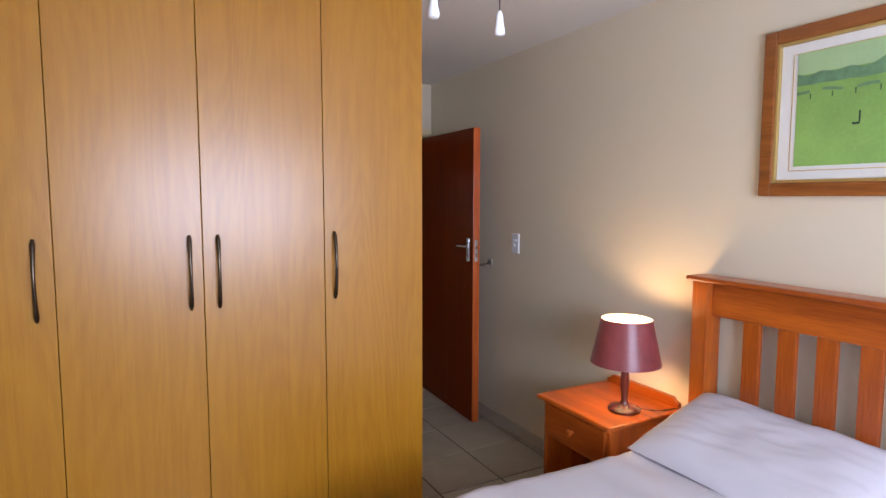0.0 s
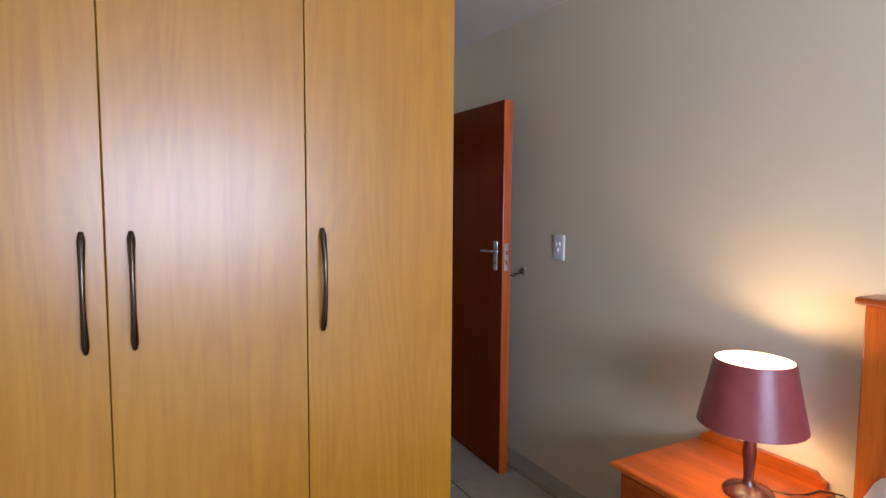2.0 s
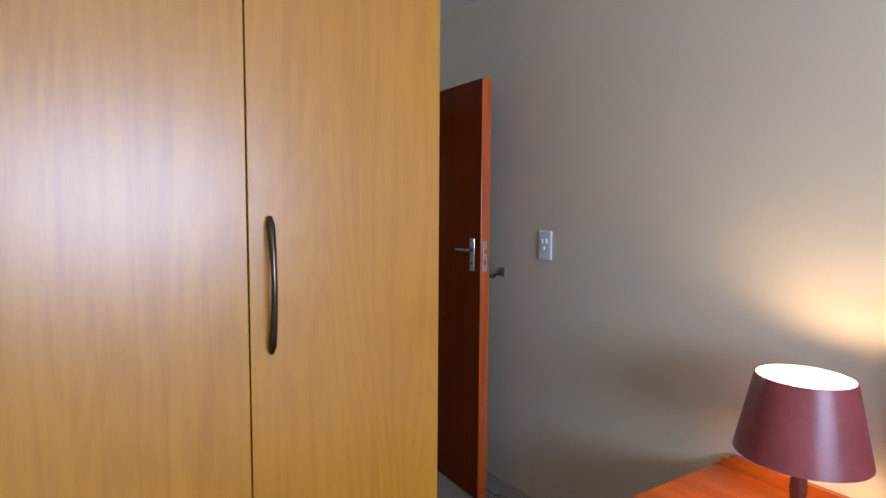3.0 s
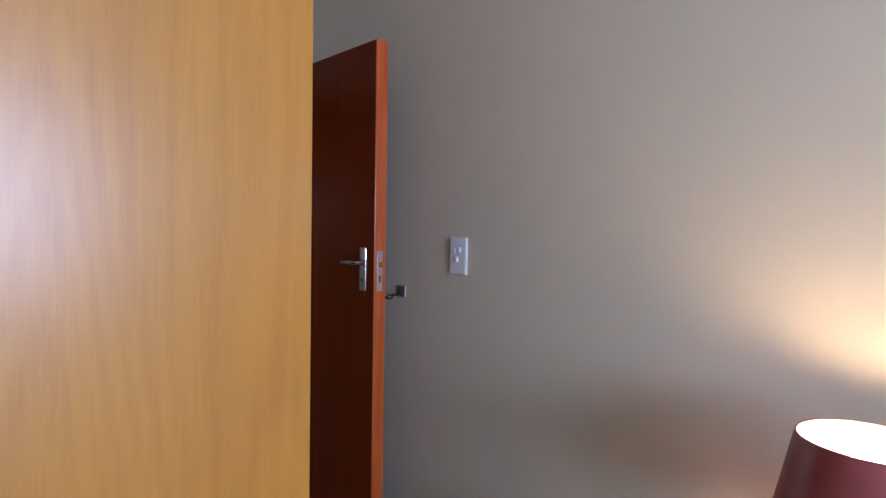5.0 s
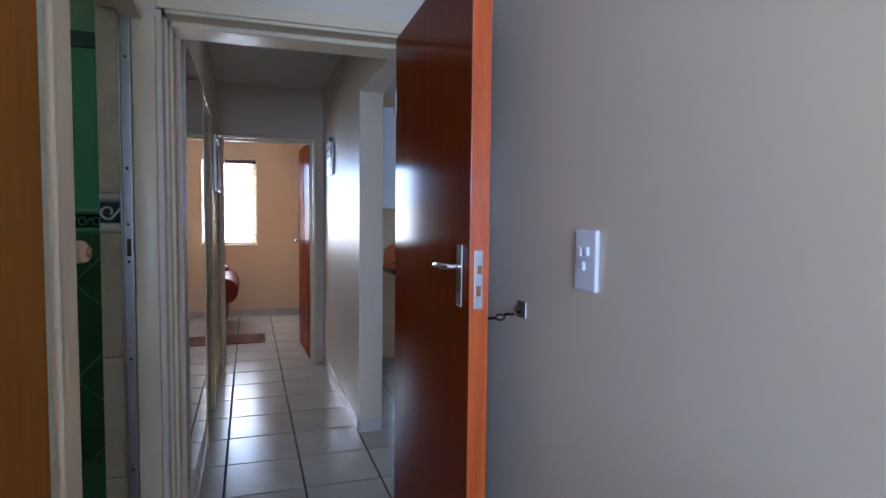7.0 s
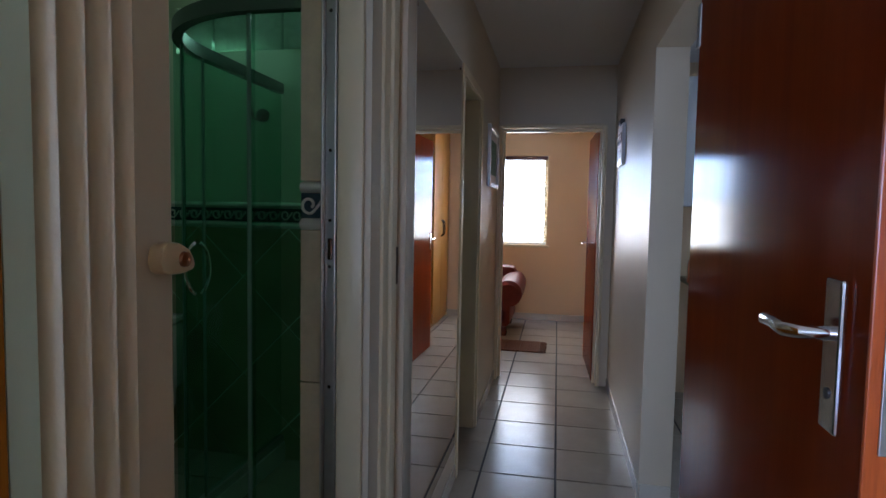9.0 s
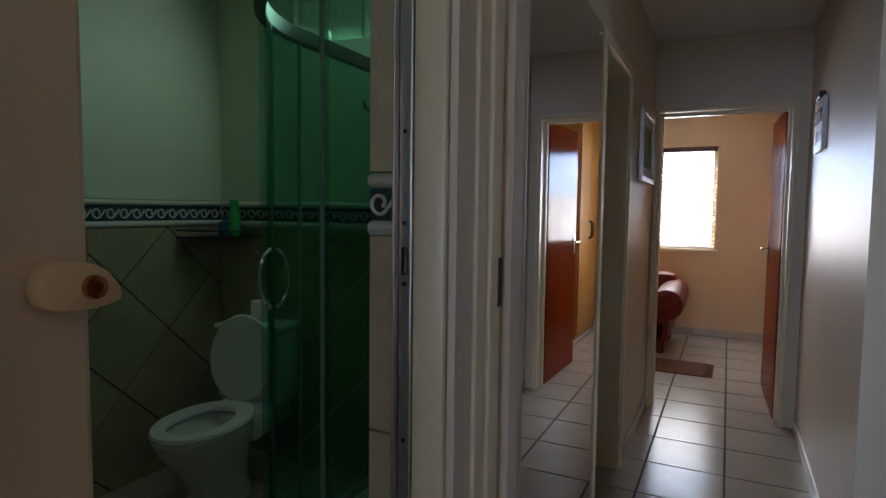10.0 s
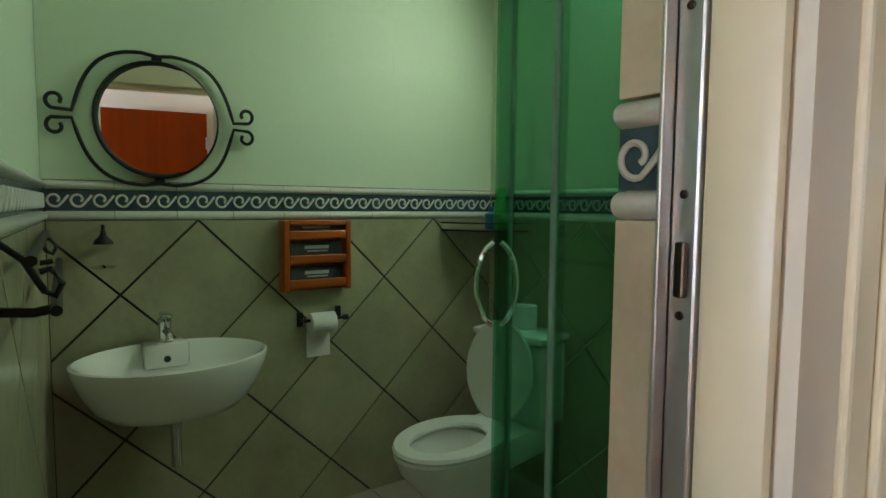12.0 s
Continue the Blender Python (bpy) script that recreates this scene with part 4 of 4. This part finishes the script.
hook = thing("soap_hook", -3.03, -0.27, 1.17, "small black iron soap holder on the wall", "soap holder")
lathe("bell", [(0.032, 0.0), (0.028, 0.012), (0.012, 0.028), (0.006, 0.05), (0.006, 0.065)], M_IRON, hook, 18).matrix_basis = pose(0.045, 0, 0)
tube("arm", [(0.0, 0, 0.062), (0.045, 0, 0.062)], 0.005, M_IRON, hook, 8)
lathe("dish", [(0.036, -0.082), (0.04, -0.078), (0.038, -0.076)], M_CLEAR, hook, 18).matrix_basis = pose(0.045, 0, 0)
tube("dish_arm", [(0.0, 0, -0.078), (0.045, 0, -0.078)], 0.004, M_IRON, hook, 8)

towel = thing("towel_rail", -2.1, -0.475, 1.12, "black iron double towel rail on the bathroom wall", "towel rail")
tube("rail", [(-0.66, 0.075, 0.02), (0.30, 0.06, 0.02)], 0.009, M_IRON, towel, 10)
tube("rail", [(-0.72, 0.045, 0.10), (0.30, 0.03, 0.10)], 0.009, M_IRON, towel, 10)
for bx in (-0.64, 0.27):
    tube("bracket", [(bx, -0.015, 0.13), (bx, 0.02, 0.10), (bx, 0.035, 0.07), (bx, 0.045, 0.05), (bx, 0.06, 0.04), (bx, 0.07, 0.06), (bx, 0.055, 0.085), (bx, 0.04, 0.08)], 0.006, M_IRON, towel, 8)
    tube("bracket", [(bx, -0.015, 0.02), (bx, 0.03, 0.015), (bx, 0.06, 0.02)], 0.008, M_IRON, towel, 8)

# toilet facing the room from the far wall
toilet = thing("toilet", -2.505, 0.875, 0, "white ceramic close-coupled toilet with raised lid", "toilet", "", -78)


def oval(bm, cx, cy, rx, ry, z, n=36, back=None):
    out = []
    for k in range(n):
        an = 2 * math.pi * k / n
        x = cx + rx * math.cos(an)
        if back is not None:
            x = max(x, back)
        out.append(bm.verts.new((x, cy + ry * math.sin(an), z)))
    return out


def loft(name, specs, mat, parent, cap=True):
    bm = bmesh.new()
    rings = [oval(bm, *s) for s in specs]
    for a, b in zip(rings, rings[1:]):
        for k in range(len(a)):
            bm.faces.new((a[k], a[(k + 1) % len(a)], b[(k + 1) % len(a)], b[k]))
    if cap:
        bm.faces.new(rings[0]), bm.faces.new(rings[-1])
    return finish(bm, name, mat, parent, smooth=True)


loft("bowl", [(-0.06, 0, 0.20, 0.115, 0.0), (-0.06, 0, 0.20, 0.115, 0.03), (-0.06, 0, 0.17, 0.10, 0.10), (-0.03, 0, 0.20, 0.13, 0.22), (0.02, 0, 0.25, 0.17, 0.33), (0.03, 0, 0.26, 0.182, 0.385), (0.03, 0, 0.255, 0.178, 0.395),
              (0.04, 0, 0.19, 0.125, 0.39), (0.03, 0, 0.15, 0.10, 0.30), (0.0, 0, 0.08, 0.06, 0.24)], M_CERAMIC, toilet)
loft("seat", [(0.03, 0, 0.255, 0.185, 0.397), (0.03, 0, 0.262, 0.19, 0.408), (0.03, 0, 0.255, 0.185, 0.42), (0.045, 0, 0.18, 0.118, 0.42), (0.045, 0, 0.175, 0.113, 0.408), (0.045, 0, 0.18, 0.118, 0.397)], M_CERAMIC, toilet, False)
lid = loft("lid", [(0, 0, 0.205, 0.170, 0.0), (0, 0, 0.213, 0.176, 0.008), (0, 0, 0.205, 0.170, 0.02), (0, 0, 0.1, 0.08, 0.026)], M_CERAMIC, toilet)
lid.matrix_basis = pose(-0.245, 0, 0.622, 0, -97, 0)
box("deck", -0.48, -0.12, -0.15, 0.15, 0.26, 0.396, M_CERAMIC, toilet, 0.03)
box("cistern", -0.505, -0.305, -0.18, 0.18, 0.38, 0.74, M_CERAMIC, toilet, 0.03)
box("cistern_lid", -0.511, -0.297, -0.188, 0.188, 0.742, 0.775, M_CERAMIC, toilet, 0.012)
lathe("flush_button", [(0.022, 0.775), (0.022, 0.782), (0.018, 0.785)], M_CHROME, toilet, 18, 1, 1, -0.34, 0)
spare = thing("toilet_roll", -2.595, 1.30, 0.775, "spare white toilet roll on the cistern", "toilet roll")
lathe("roll", [(0.018, 0.0), (0.052, 0.0), (0.054, 0.01), (0.054, 0.09), (0.052, 0.1), (0.018, 0.1)], M_PAPER, spare, 24, closed=True)

# corner shelf with bottles
sh = thing("corner_shelf", -2.98, 1.40, 1.19, "dark wire corner shelf on the tiled wall", "shelf")
bm = bmesh.new()
pa = [(-0.05, 0.045)] + [(-0.05 + 0.30 * math.cos(a), 0.045 - 0.30 * math.sin(a)) for a in [math.pi / 2 * i / 10 for i in range(11)]]
lo_ = [bm.verts.new((x, y, 0)) for x, y in pa]
hi_ = [bm.verts.new((x, y, 0.008)) for x, y in pa]
bm.faces.new(lo_), bm.faces.new(hi_)
for i in range(len(pa)):
    bm.faces.new((lo_[i], lo_[i - 1], hi_[i - 1], hi_[i]))
finish(bm, "tray", M_IRON, sh)
tube("rail", [(x, y, 0.04) for x, y in pa[1:]], 0.004, M_IRON, sh, 6)
bt = thing("shampoo_bottle", -2.83, 1.35, 1.198, "bright green plastic shampoo bottle", "bottle")
lathe("body", [(0.028, 0), (0.032, 0.01), (0.032, 0.13), (0.022, 0.145)], M_BOTTLE, bt, 20)
lathe("cap", [(0.024, 0.145), (0.024, 0.19), (0.02, 0.195)], M_BOTTLE, bt, 20)
bt2 = thing("soap_bottle", -2.91, 1.36, 1.198, "blue plastic soap bottle on the shelf", "bottle")
lathe("body", [(0.03, 0), (0.034, 0.01), (0.034, 0.075), (0.015, 0.085), (0.014, 0.11)], M_BLUEB, bt2, 20)

# quadrant shower
shower = thing("shower_enclosure", -1.174, 1.44, 0, "curved shower enclosure of green tinted glass", "shower")
R, SX, SY = 0.50, 0.71, 1.18
cx, cy = -SX + R, -SY + R


def arc(a0, a1, n, r=R):
    return [(cx + r * math.cos(radians(a0 + (a1 - a0) * i / n)), cy + r * math.sin(radians(a0 + (a1 - a0) * i / n))) for i in range(n + 1)]


def curved_sheet(name, path, z0, z1, t, mat):
    bm = bmesh.new()
    cols = []
    for i, (x, y) in enumerate(path):
        p, q = Vector(path[max(i - 1, 0)]), Vector(path[min(i + 1, len(path) - 1)])
        d = (q - p).normalized()
        nx, ny = -d.y * t / 2, d.x * t / 2
        cols.append([bm.verts.new(v) for v in ((x + nx, y + ny, z0), (x - nx, y - ny, z0), (x - nx, y - ny, z1), (x + nx, y + ny, z1))])
    for a, b in zip(cols, cols[1:]):
        for k in range(4):
            bm.faces.new((a[k], a[(k + 1) % 4], b[(k + 1) % 4], b[k]))
    bm.faces.new(cols[0]), bm.faces.new(cols[-1])
    return finish(bm, name, mat, shower, smooth=True)


full = [(-0.004, -SY), (cx, -SY)] + arc(270, 180, 24)[1:] + [(-SX, -0.004)]
curved_sheet("tray", full, 0.0, 0.10, 0.05, M_CERAMIC)
curved_sheet("lower_rail", full, 0.10, 0.135, 0.035, M_ALU)
curved_sheet("upper_rail", full, 1.95, 2.00, 0.035, M_RAIL)
curved_sheet("glass_panel", [(-0.004, -SY), (cx, -SY)], 0.135, 1.95, 0.006, M_GREEN_GLASS)
curved_sheet("glass_panel", [(-SX, cy), (-SX, -0.004)], 0.135, 1.95, 0.006, M_GREEN_GLASS)
curved_sheet("sliding_door", arc(270, 206, 20, R - 0.015), 0.14, 1.95, 0.006, M_GREEN_GLASS)
curved_sheet("sliding_door", arc(212, 180, 10, R + 0.012), 0.14, 1.95, 0.006, M_GREEN_GLASS)
for an in (268, 207, 182):
    x, y = arc(an, an, 1, R - 0.01)[0]
    lathe("upright", [(0.007, 0.135), (0.007, 1.95)], M_EDGE, shower, 8, 1, 1, x, y)
for an in (240,):
    for sgn in (1, -1):
        o = (math.cos(radians(an)), math.sin(radians(an)))
        pts = []
        for i in range(13):
            t = i / 12
            rr = R - 0.012 + sgn * (0.008 + 0.034 * math.sin(math.pi * t) ** 0.6)
            pts.append((cx + rr * o[0], cy + rr * o[1], 1.065 + 0.172 * t))
        tube("handle", pts, 0.006, M_CHROME, shower, 8)
tube("slide_bar", [(-0.10, -0.012, 1.0), (-0.10, -0.03, 1.05), (-0.10, -0.03, 1.80), (-0.10, -0.012, 1.84)], 0.009, M_CHROME, shower, 8)
hk = thing("robe_hook", -1.985, 1.44, 1.84, "dark iron robe hook on the shower wall", "hook")
lathe("rose", [(0.035, 0), (0.035, 0.01), (0.02, 0.018)], M_IRON, hk, 18).matrix_basis = pose(0, 0, 0, 90)
tube("hook", [(0, -0.015, 0), (0, -0.06, -0.03), (-0.01, -0.09, -0.02), (-0.015, -0.095, 0.015)], 0.007, M_IRON, hk, 8)

# ---- passage ----
pm = thing("passage_mirror", -0.93, 0.90, 0.20, "tall frameless mirror screwed to the passage wall", "mirror")
box("glass", 0.003, 0.009, -0.42, 0.48, 0.0, 1.87, M_MIRROR, pm)
for yy in (-0.42, 0.44):
    for zz in (0.04, 1.83):
        lathe("screw", [(0.008, 0), (0.008, 0.003), (0.004, 0.005)], M_CHROME, pm, 12).matrix_basis = pose(0.009, yy, zz, 0, 90)
pp = thing("small_picture", -0.93, 2.78, 1.53, "small grey framed picture on the passage wall", "picture")


def side_frame(root, sgn, w, h, f, art):
    boxes("frame", [(0.002, 0.026, -w, -w + f, 0, h), (0.002, 0.026, w - f, w, 0, h), (0.002, 0.026, -w + f, w - f, 0, f), (0.002, 0.026, -w + f, w - f, h - f, h)], M_ALU, root, 0.004)
    box("mount", 0.003, 0.010, -w + f, w - f, f, h - f, M_MAT, root)
    box("print", 0.0105, 0.0125, -w + f + 0.06, w - f - 0.06, f + 0.06, h - f - 0.06, art, root)


side_frame(pp, 1, 0.28, 0.42, 0.03, M_SEA_ART)
panel = thing("meter_box", -0.036, 2.68, 1.68, "white electricity board with a dark window on the wall", "meter box")
box("case", -0.022, 0.0, -0.15, 0.15, 0.0, 0.27, M_PLASTIC, panel, 0.006)
box("window", -0.026, -0.0225, -0.115, 0.115, 0.145, 0.215, M_BLACK, panel, 0.002)
tagged(boxes("switch", [(-0.034, -0.0265, -0.10 + 0.034 * k, -0.08 + 0.034 * k, 0.165, 0.195) for k in range(6)], M_PLASTIC, panel, 0.002), kind="stuff")
boxes("print", [(-0.0235, -0.0225, -0.11, 0.02, 0.05, 0.10), (-0.0235, -0.0225, 0.04, 0.11, 0.04, 0.11)], M_MAG_L, panel)
box("display", -0.03, 0.0, -0.05, 0.07, 0.275, 0.31, M_BLACK, panel, 0.004)
hw = structure(new("second_bathroom_border"), "tile border and towel ring in the second bathroom")
box("border_band", -1.35, -1.06, 2.235, 2.249, 1.30, 1.42, M_BORDER, hw)
box("wall_return", -2.5, -1.045, 2.25, 2.3, 0, CEIL, M_BATH_TILE, hw)

# ---- far room ----
fd = thing("far_room_door", -0.112, 3.37, 0, "open glossy red mahogany door of the far room", "door", "", 2)
box("leaf", -0.04, 0.0, 0.0, 0.79, 0.01, 2.03, M_MAHOG, fd, 0.0015)
box("edge_strip", -0.041, 0.001, 0.79, 0.796, 0.01, 2.03, M_LIPPING, fd, 0.001)
box("handle_plate", -0.048, -0.04, 0.715, 0.755, 0.98, 1.14, M_CHROME, fd, 0.003)
tube("lever", [(-0.048, 0.735, 1.09), (-0.085, 0.735, 1.09), (-0.09, 0.72, 1.09), (-0.088, 0.62, 1.088)], 0.008, M_CHROME, fd, 8)

couch = thing("leather_couch", -1.42, 5.30, 0, "red-brown leather couch with rolled arm and blue throw", "couch")
box("base", -0.75, 0.47, -0.42, 0.42, 0.10, 0.32, M_LEATHER, couch, 0.03)
box("seat", -0.75, 0.36, -0.43, 0.30, 0.30, 0.44, M_LEATHER, couch, 0.05)
box("backrest", -0.75, 0.50, 0.22, 0.45, 0.30, 0.72, M_LEATHER, couch, 0.07)
tube("arm_roll", [(0.47, -0.45, 0.47), (0.47, -0.43, 0.475), (0.47, 0.0, 0.485), (0.47, 0.40, 0.51), (0.47, 0.43, 0.51)], 0.15, M_LEATHER, couch, 20, [0.11, 0.145, 0.15, 0.145, 0.11])
box("arm", 0.36, 0.49, -0.42, 0.42, 0.12, 0.50, M_LEATHER, couch, 0.03)
for fx in (-0.68, 0.42):
    for fy in (-0.36, 0.36):
        lathe("foot", [(0.03, 0), (0.04, 0.04), (0.03, 0.10)], M_DARKWOOD, couch, 14, 1, 1, fx, fy)
cloth("throw", -1.75, -1.12, 4.87, 5.4, lambda x, y: 0.465 + 0.02 * noise.noise((x * 6, y * 6, 3)) + (0.10 if x > -1.2 else 0) - 0.25 * max(0, (4.93 - y) / 0.06), None, 30, 26, M_THROW, 0.015)
bpy.data.objects["throw"].name = "throw_blanket"
tagged(bpy.data.objects["throw_blanket"], "blue-grey throw blanket spread over the couch", "blanket")

rug = thing("rug", -1.07, 4.45, 0.0, "brown woven rug with a fringed edge", "rug")
bm = bmesh.new()
for i in range(40):
    x = -0.48 + 0.96 * i / 40
    add_box(bm, x, x + 0.0215, -0.23, 0.23, 0.002, 0.010 + 0.003 * (i % 2))
finish(bm, "weave", M_RUG, rug)
bm = bmesh.new()
for i in range(36):
    y = -0.225 + 0.45 * i / 35
    w = 0.02 * random.random()
    add_box(bm, 0.48, 0.53 + w, y - 0.004, y + 0.004, 0.002, 0.007)
finish(bm, "fringe", M_RUG, rug)

fw = thing("far_wardrobe", 0.265, 5.62, 0, "yellow oak wardrobe in the far room", "wardrobe")
box("body", -0.25, 0.28, -0.55, 0.36, 0, CEIL - 0.01, M_OAK, fw, 0.003)
for yy in (-0.548, -0.095):
    d = box("door", -0.272, -0.252, yy, yy + 0.45, 0.05, CEIL - 0.03, M_OAK, fw, 0.002)
for yy in (-0.14, -0.05):
    tube("handle", [(-0.272, yy, 1.05), (-0.30, yy, 1.08), (-0.305, yy, 1.15), (-0.30, yy, 1.22), (-0.272, yy, 1.25)], 0.008, M_BRONZE, fw, 8)
fp = thing("far_picture", 0.55, 4.72, 0.9, "pale gilt framed mirror on the far room wall", "picture", "", 180)
boxes("frame", [(0.002, 0.026, -0.22, -0.19, 0, 0.95), (0.002, 0.026, 0.19, 0.22, 0, 0.95), (0.002, 0.026, -0.19, 0.19, 0, 0.03), (0.002, 0.026, -0.19, 0.19, 0.92, 0.95)], M_GOLD, fp, 0.004)
box("print", 0.003, 0.010, -0.19, 0.19, 0.03, 0.92, M_PALE_ART, fp)
pend = thing("ceiling_lamp", -1.05, 4.7, 2.2, "white glass ceiling lamp in the far room", "lamp")
lathe("globe", [(0.03, 0.0), (0.09, 0.02), (0.12, 0.07), (0.11, 0.12), (0.05, 0.15)], M_PLASTIC, pend, 24)
tube("stem", [(0, 0, 0.15), (0, 0, CEIL - 2.2 - 0.002)], 0.012, M_PLASTIC, pend, 8)

# ---- kitchen ----
bar = thing("bar_counter", 1.25, 2.95, 0, "black-topped breakfast bar with a white front", "counter")
box("top", -0.78, 1.2, -0.32, 0.3, 0.86, 0.90, M_COUNTER, bar, 0.006)
box("front", -0.5, 1.2, 0.0, 0.26, 0, 0.86, M_WHITE_WALL, bar, 0.003)
hang = thing("wall_cupboard", 1.2, 2.9, 1.42, "white overhead kitchen cupboard hung from the ceiling", "cupboard")
box("body", -1.08, 1.3, -0.15, 0.2, 0, 0.86, M_WHITE_WALL, hang, 0.004)
boxes("hanger", [(-0.9, -0.8, 0.0, 0.1, 0.86, CEIL - 1.42), (1.0, 1.1, 0.0, 0.1, 0.86, CEIL - 1.42)], M_WHITE_WALL, hang)
ws = thing("wire_stand", 0.62, 2.85, 2.28, "small black metal stand on the cupboard", "stand")
for dx in (-0.04, 0.04):
    tube("post", [(dx, 0, 0), (dx * 1.3, 0, 0.17)], 0.009, M_IRON, ws, 6)
for zz in (0.05, 0.1, 0.15):
    tube("bar", [(-0.05, 0, zz), (0.05, 0, zz + 0.01)], 0.008, M_IRON, ws, 6)
kc = thing("sink_unit", 1.6, 5.68, 0, "kitchen sink unit with a grey worktop", "sink unit")
box("top", -0.62, 0.94, -0.3, 0.3, 0.86, 0.90, M_COUNTER, kc, 0.005)
box("body", -0.62, 0.94, -0.27, 0.3, 0.0, 0.86, M_WHITE_WALL, kc, 0.004)
kt = thing("kitchen_tap", 1.42, 5.84, 0.90, "chrome swan-neck kitchen tap", "tap")
tube("spout", [(0, 0, 0), (0, 0, 0.16), (0.02, -0.02, 0.24), (0.07, -0.06, 0.27), (0.12, -0.1, 0.25), (0.13, -0.11, 0.2)], 0.013, M_CHROME, kt, 8)
tube("body", [(-0.12, 0, 0.05), (0.12, 0, 0.05)], 0.018, M_CHROME, kt, 8)
for sx in (-0.13, 0.13):
    lathe("knob", [(0.012, 0.03), (0.03, 0.05), (0.03, 0.075), (0.01, 0.085)], M_CHROME, kt, 12, 1, 1, sx, 0)
bowl = thing("bowl", 0.62, 2.85, 0.90, "shallow dark serving bowl on the breakfast bar", "bowl")
lathe("dish", [(0.05, 0), (0.06, 0.004), (0.14, 0.05), (0.15, 0.055), (0.13, 0.052), (0.05, 0.012)], M_COUNTER, bowl, 28)


def stool(x, y, rz):
    s = thing("bar_stool", x, y, 0, "black metal bar stool with a padded round seat", "stool", "bar stools", rz)
    lathe("seat", [(0.15, 0.62), (0.17, 0.63), (0.175, 0.66), (0.16, 0.685), (0.08, 0.692)], M_BLACK, s, 28)
    for ax in (-1, 1):
        for ay in (-1, 1):
            tube("leg", [(0.11 * ax, 0.11 * ay, 0.62), (0.17 * ax, 0.17 * ay, 0.012), (0.17 * ax, 0.17 * ay, 0.0)], 0.013, M_IRON, s, 8)
    for zz, w in ((0.22, 0.15), (0.45, 0.128)):
        tube("foot_ring", [(w * 1.2 * math.cos(2 * math.pi * k / 20), w * 1.2 * math.sin(2 * math.pi * k / 20), zz) for k in range(20)], 0.009, M_IRON, s, 6, None, True)
    tube("back_post", [(-0.13, 0.13, 0.62), (-0.15, 0.17, 0.98)], 0.011, M_IRON, s, 8)
    tube("back_post", [(0.13, 0.13, 0.62), (0.15, 0.17, 0.98)], 0.011, M_IRON, s, 8)
    tube("back_rail", [(-0.15, 0.17, 0.98), (0, 0.20, 0.99), (0.15, 0.17, 0.98)], 0.012, M_IRON, s, 8)


stool(0.66, 2.42, 170)
stool(0.95, 2.15, 200)

board = thing("bread_board", 0.52, 2.80, 0.90, "round-topped orange wooden board on the breakfast bar", "board")
bm = bmesh.new()
prof = [(-0.09, 0.0), (0.09, 0.0), (0.09, 0.12)] + [(0.09 * math.cos(radians(a)), 0.12 + 0.09 * math.sin(radians(a))) for a in range(15, 180, 15)] + [(-0.09, 0.12)]
va = [bm.verts.new((u, -0.012, v)) for u, v in prof]
vb = [bm.verts.new((u, 0.012, v)) for u, v in prof]
bm.faces.new(va), bm.faces.new(vb)
for i in range(len(prof)):
    bm.faces.new((va[i], va[i - 1], vb[i - 1], vb[i]))
finish(bm, "panel", M_PINE, board)

# ---- floor tiles ----
PITCH, X0, Y0 = 0.386, -0.424, 1.155
bm = bmesh.new()
add_box(bm, 0.0055, PITCH - 0.0055, 0.0055, PITCH - 0.0055, -0.006, 0.0)
bmesh.ops.bevel(bm, geom=[e for e in bm.edges if min(v.co.z for v in e.verts) > -0.001], offset=0.0015, segments=1, affect='EDGES')
tile_mesh = bpy.data.meshes.new("tile")
bm.to_mesh(tile_mesh)
bm.free()
tile_mesh.materials.append(M_TILE)
rest = bmesh.new()
for i in range(-10, 9):
    for j in range(-17, 13):
        x, y = X0 + i * PITCH, Y0 + j * PITCH
        if x > 2.4 or x < -4.0 or (x > -0.02 and y < 0.2):
            continue
        if -1.3 < x < 1.0 and -2.6 < y < 5.9:
            t = new("tile", tile_mesh)
            t.location = (x, y, 0)
            t.parent = floor
        else:
            add_box(rest, x + 0.003, x + PITCH - 0.003, y + 0.003, y + PITCH - 0.003, -0.006, 0.0)
tagged(finish(rest, "tile_field", M_TILE, floor), kind="stuff")
